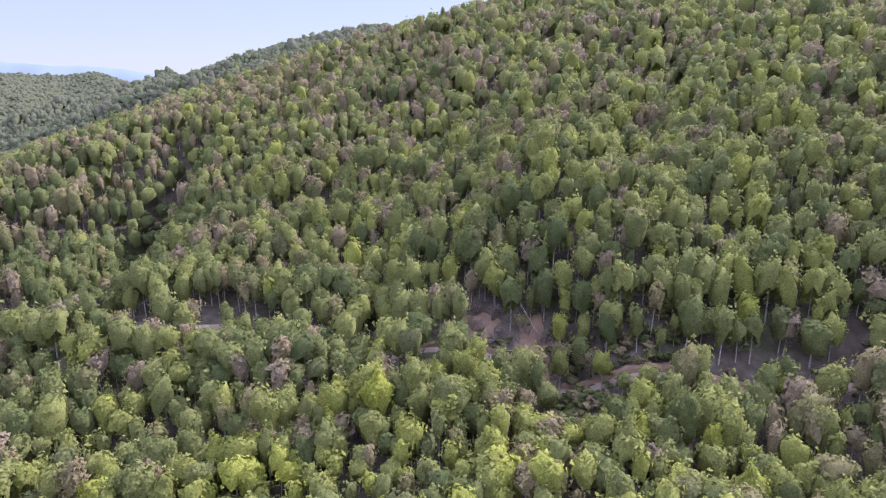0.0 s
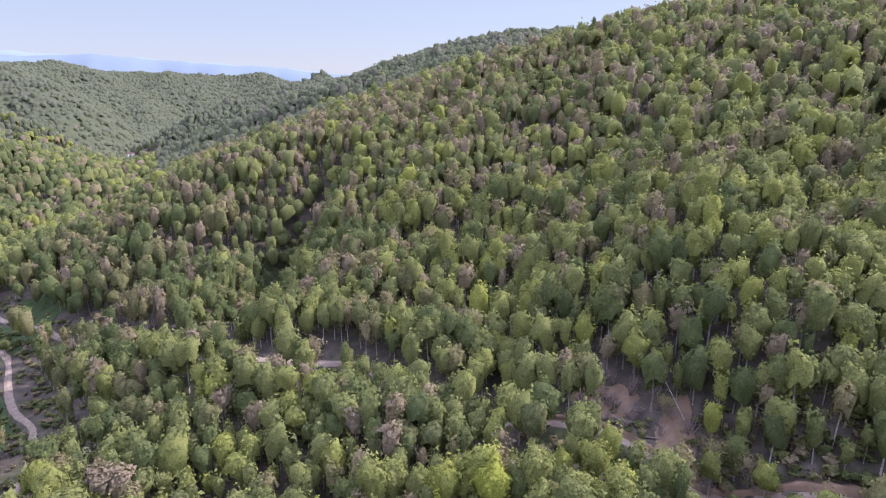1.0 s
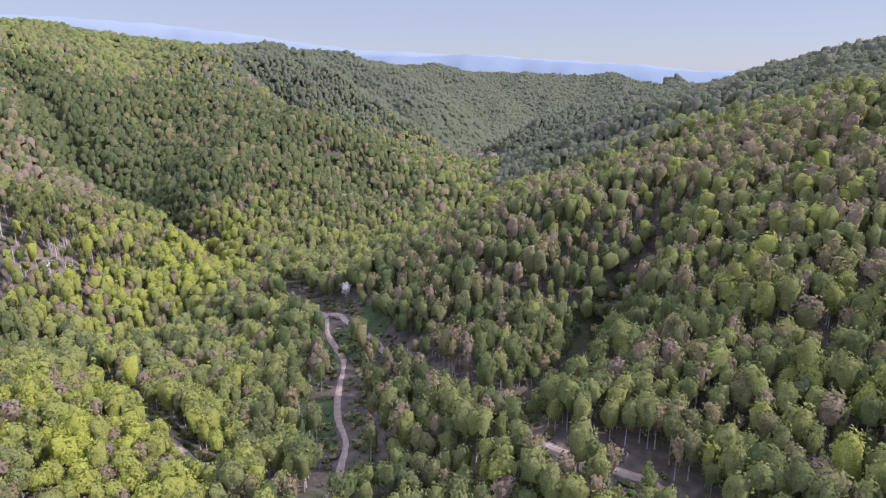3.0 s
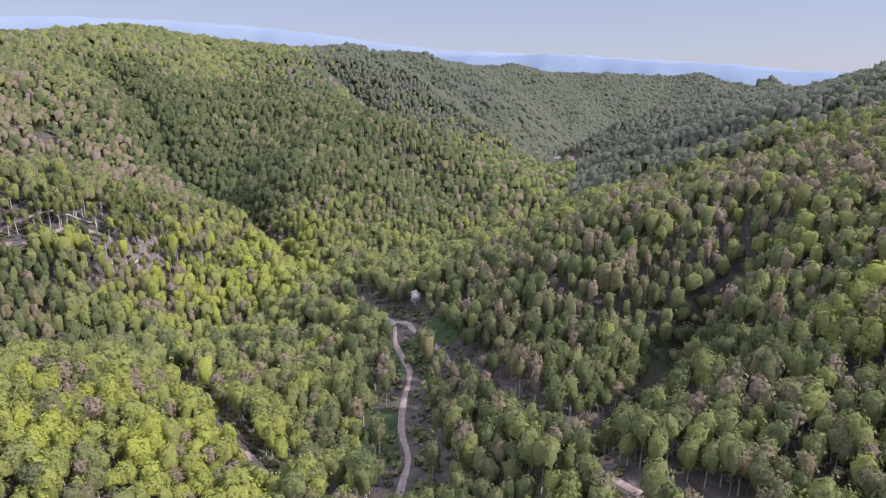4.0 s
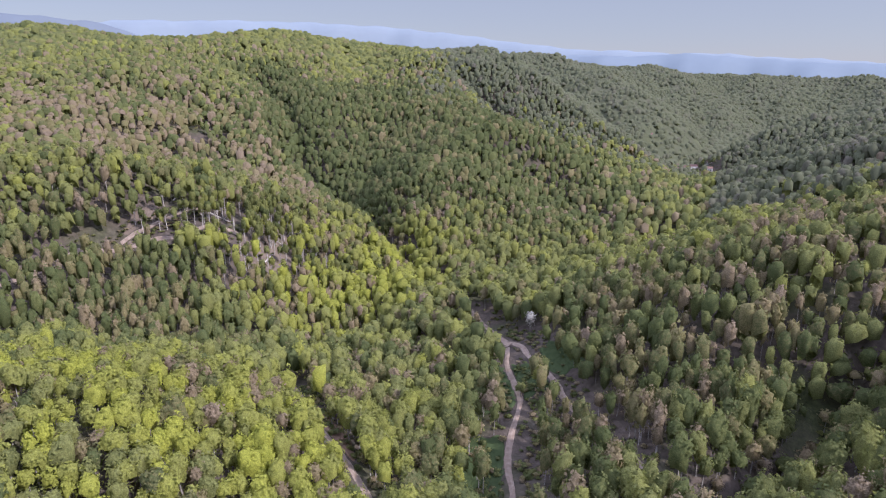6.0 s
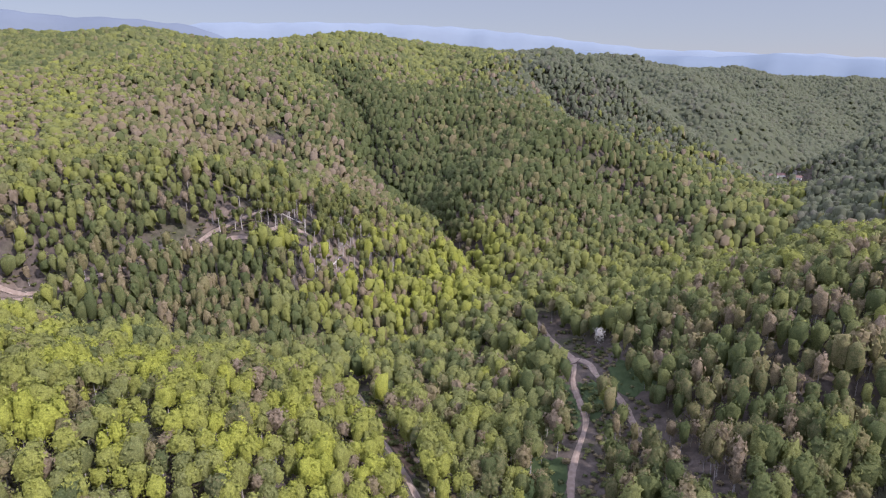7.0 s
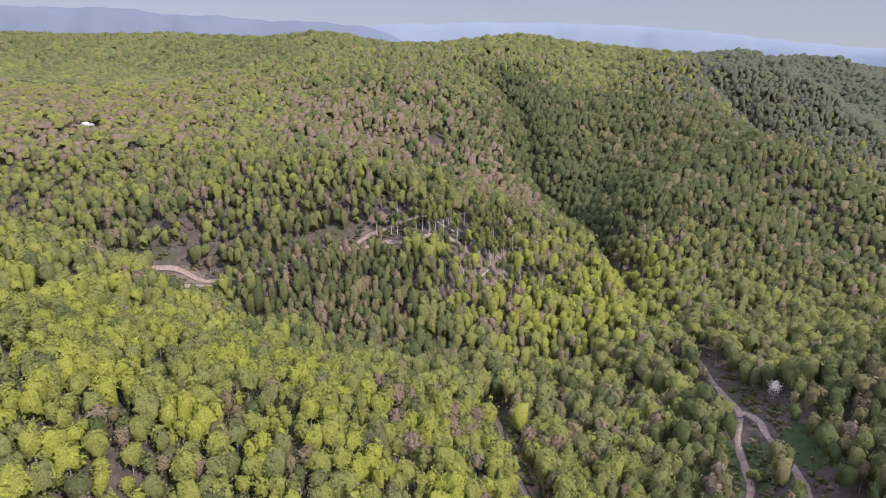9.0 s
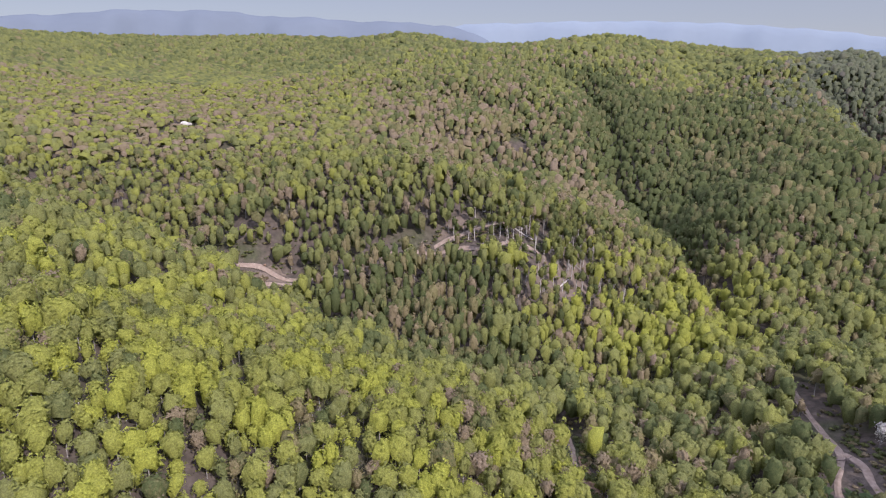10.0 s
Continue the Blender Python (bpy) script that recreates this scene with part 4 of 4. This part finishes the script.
# lone trees about the fork, the blossoming tree, and slender trees left on the logged slope
lone = tree_thing(900, leaf_mat_single, "young_beech", "slim young beech standing in the fork of the roads", "lone trees", 0.24, 0.15)
set_trees([lone], [(*at_ground(-104, 268), 13, 14), (*at_ground(-109, 262), 11, 7), (*at_ground(-121, 254), 10, 14), (*at_ground(-117, 246), 11, 13), (*at_ground(-124, 266), 8, 9),
                   (*at_ground(90, 116), 12, 13), (*at_ground(97, 108), 13, 12), (*at_ground(70, 122), 9, 8), (*at_ground(-94, 262), 12, 9)])
leafless = tree_thing(902, bud_mat_single, "leafless_tree", "leafless grey-brown tree at the landslip's edge", "leafless trees", 0.27, 0.15, 700, 0.018, twig_mat, fork=16, solid=False, slim=0.7)
set_trees([leafless], [(*at_ground(92, 119), 17, 14), (*at_ground(97, 113), 14, 11), (*at_ground(89, 134), 13, 9)])
blossom = tree_thing(901, blossom_mat, "blossoming_tree", "white blossoming wild cherry at the wood's edge", "", 0.25, 0.04, 560, 0.026, solid=False, slim=0.2)
set_trees([blossom], [(*at_ground(-131, 309), 14, 13)])


def slender_places():
    rng = np.random.default_rng(77)
    out = []
    while len(out) < 240:
        x, y = rng.normal(-325, 32), rng.normal(300, 30)
        if road_gap(np.array([x]), np.array([y]))[0] > -3:
            out.append((*at_ground(x, y), rng.uniform(11, 15), rng.uniform(14, 19)))
    return out


set_trees([tree_thing(910 + i, leaf_mat_single, "slender_tree", "slender pale-trunked tree still standing on the logged slope", "slender trees of the logged slope", 0.19, 0.42, 200, 0.03, dead_mat, 0.020, 3, 7) for i in range(5)],
          slender_places())


# ---- far houses ----
def box(x0, x1, y0, y1, z0, z1):
    v = [(x, y, z) for z in (z0, z1) for x, y in ((x0, y0), (x1, y0), (x1, y1), (x0, y1))]
    return v, [(0, 3, 2, 1), (4, 5, 6, 7), (0, 1, 5, 4), (1, 2, 6, 5), (2, 3, 7, 6), (3, 0, 4, 7)]


def house(long, deep, high, turn, x, y):
    thing = tagged(new("house"), "small white farmhouse with a red tiled roof", "house", "houses in the far valley")
    part("wall", mesh_of("wall", *box(-long / 2, long / 2, -deep / 2, deep / 2, -2, high), plaster_mat), thing)
    e, r = 0.5, high + deep * 0.36
    v = [(-long / 2 - e, -deep / 2 - e, high - 0.1), (long / 2 + e, -deep / 2 - e, high - 0.1), (long / 2 + e, deep / 2 + e, high - 0.1), (-long / 2 - e, deep / 2 + e, high - 0.1),
         (-long / 2 - e, 0, r), (long / 2 + e, 0, r)]
    part("roof", mesh_of("roof", v, [(0, 1, 5), (0, 5, 4), (2, 3, 4), (2, 4, 5), (1, 2, 5), (3, 0, 4), (0, 3, 2), (0, 2, 1)], tile_mat), thing)
    for i in range(3):
        cx = (i - 1) * long * 0.28
        part("window", mesh_of("window", *box(cx - 0.5, cx + 0.5, -deep / 2 - 0.06, -deep / 2 + 0.05, 1.0, 2.3), glass_mat), thing)
    part("door", mesh_of("door", *box(long * 0.4 - 0.5, long * 0.4 + 0.5, -deep / 2 - 0.05, -deep / 2 + 0.05, 0, 2.1), twig_mat), thing)
    thing.matrix_basis = Matrix.Translation(at_ground(x, y)) @ Matrix.Rotation(radians(turn), 4, "Z")


for args in ((12, 8, 4.5, 10, 36, 706), (9, 7, 4, 30, 50, 708), (8, 6, 3.5, -20, 24, 716), (10, 8, 5, 15, -270, 1000), (9, 7, 4, 40, -292, 1012), (11, 8, 5, -10, -258, 1022),
             (8, 7, 4, 20, -280, 1034), (9, 7, 4, 0, -330, 1050), (9, 7, 4, 25, 66, 1080), (10, 7, 4.5, 35, -238, 978), (8, 6, 4, -15, -222, 992), (9, 7, 4, 60, -250, 962), (8, 7, 4, 5, -212, 960)):
    house(*args)


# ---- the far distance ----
# haze on the far hills is painted: pale colour plus a glow of its own
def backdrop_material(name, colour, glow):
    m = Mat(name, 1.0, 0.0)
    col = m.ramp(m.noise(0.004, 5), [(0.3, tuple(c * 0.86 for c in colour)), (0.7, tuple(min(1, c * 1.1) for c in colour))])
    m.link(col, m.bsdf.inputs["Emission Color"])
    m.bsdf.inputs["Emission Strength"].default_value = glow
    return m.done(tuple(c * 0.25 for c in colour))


def far_range(name, radius, depth, b0, b1, profile, material, seed, label, foot=-120):
    """A range of hills far off: bearings left of +Y in degrees, crest heights given as (bearing, metres)."""
    rng = np.random.default_rng(seed)
    b = np.linspace(b0, b1, 160)
    pb, pz = zip(*sorted(profile))
    z = np.interp(b, pb, pz)
    k = np.array([0.25, 0.5, 0.25])
    for _ in range(14):
        z[1:-1] = np.convolve(z, k, "valid")
    rough = sum(rng.uniform(0.4, 1) * a * np.sin(b * f + rng.uniform(0, 6.28)) for f, a in ((0.9, 6), (2.1, 4), (4.7, 2.2), (11, 1.1)))
    z = z + rough * radius / 4500
    rows = []
    for s in np.linspace(-1, 1, 15):
        w = math.cos(s * math.pi / 2) ** 0.9
        r = radius + depth * s + 0.12 * depth * np.sin(b * 0.8 + s * 2)
        spur = 1 - 0.22 * (1 - w) * (1 + np.sin(b * 1.9 + 3 * s))
        zz = foot + (z - foot) * np.clip(w * spur, 0, 1)
        rows.append(np.stack([-np.sin(np.radians(b)) * r, np.cos(np.radians(b)) * r, zz], 1))
    v = np.concatenate(rows)
    q = np.arange(len(v)).reshape(15, len(b))
    f = np.stack([q[:-1, :-1], q[1:, :-1], q[1:, 1:], q[:-1, 1:]], -1).reshape(-1, 4)
    return tagged(new(name, mesh_of(name, v, f, material, True)), label, "far hills", kind="structure")


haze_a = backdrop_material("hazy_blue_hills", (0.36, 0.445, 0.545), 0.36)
haze_b = backdrop_material("hazy_pale_far_shore", (0.475, 0.57, 0.68), 0.30)
haze_c = backdrop_material("hazy_mauve_mountains", (0.32, 0.38, 0.46), 0.33)
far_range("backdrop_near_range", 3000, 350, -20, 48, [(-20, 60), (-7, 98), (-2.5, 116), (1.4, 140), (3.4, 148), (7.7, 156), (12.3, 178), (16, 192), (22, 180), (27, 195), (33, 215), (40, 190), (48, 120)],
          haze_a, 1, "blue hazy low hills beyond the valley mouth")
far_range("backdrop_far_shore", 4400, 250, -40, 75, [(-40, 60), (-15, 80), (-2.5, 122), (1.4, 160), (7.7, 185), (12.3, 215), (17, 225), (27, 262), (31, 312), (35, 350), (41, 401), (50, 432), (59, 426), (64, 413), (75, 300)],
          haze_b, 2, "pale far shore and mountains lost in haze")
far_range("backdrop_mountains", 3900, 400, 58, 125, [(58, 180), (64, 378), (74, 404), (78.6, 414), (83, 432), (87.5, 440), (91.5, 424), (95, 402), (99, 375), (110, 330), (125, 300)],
          haze_c, 3, "mountains on the skyline, painted mauve grey for haze")
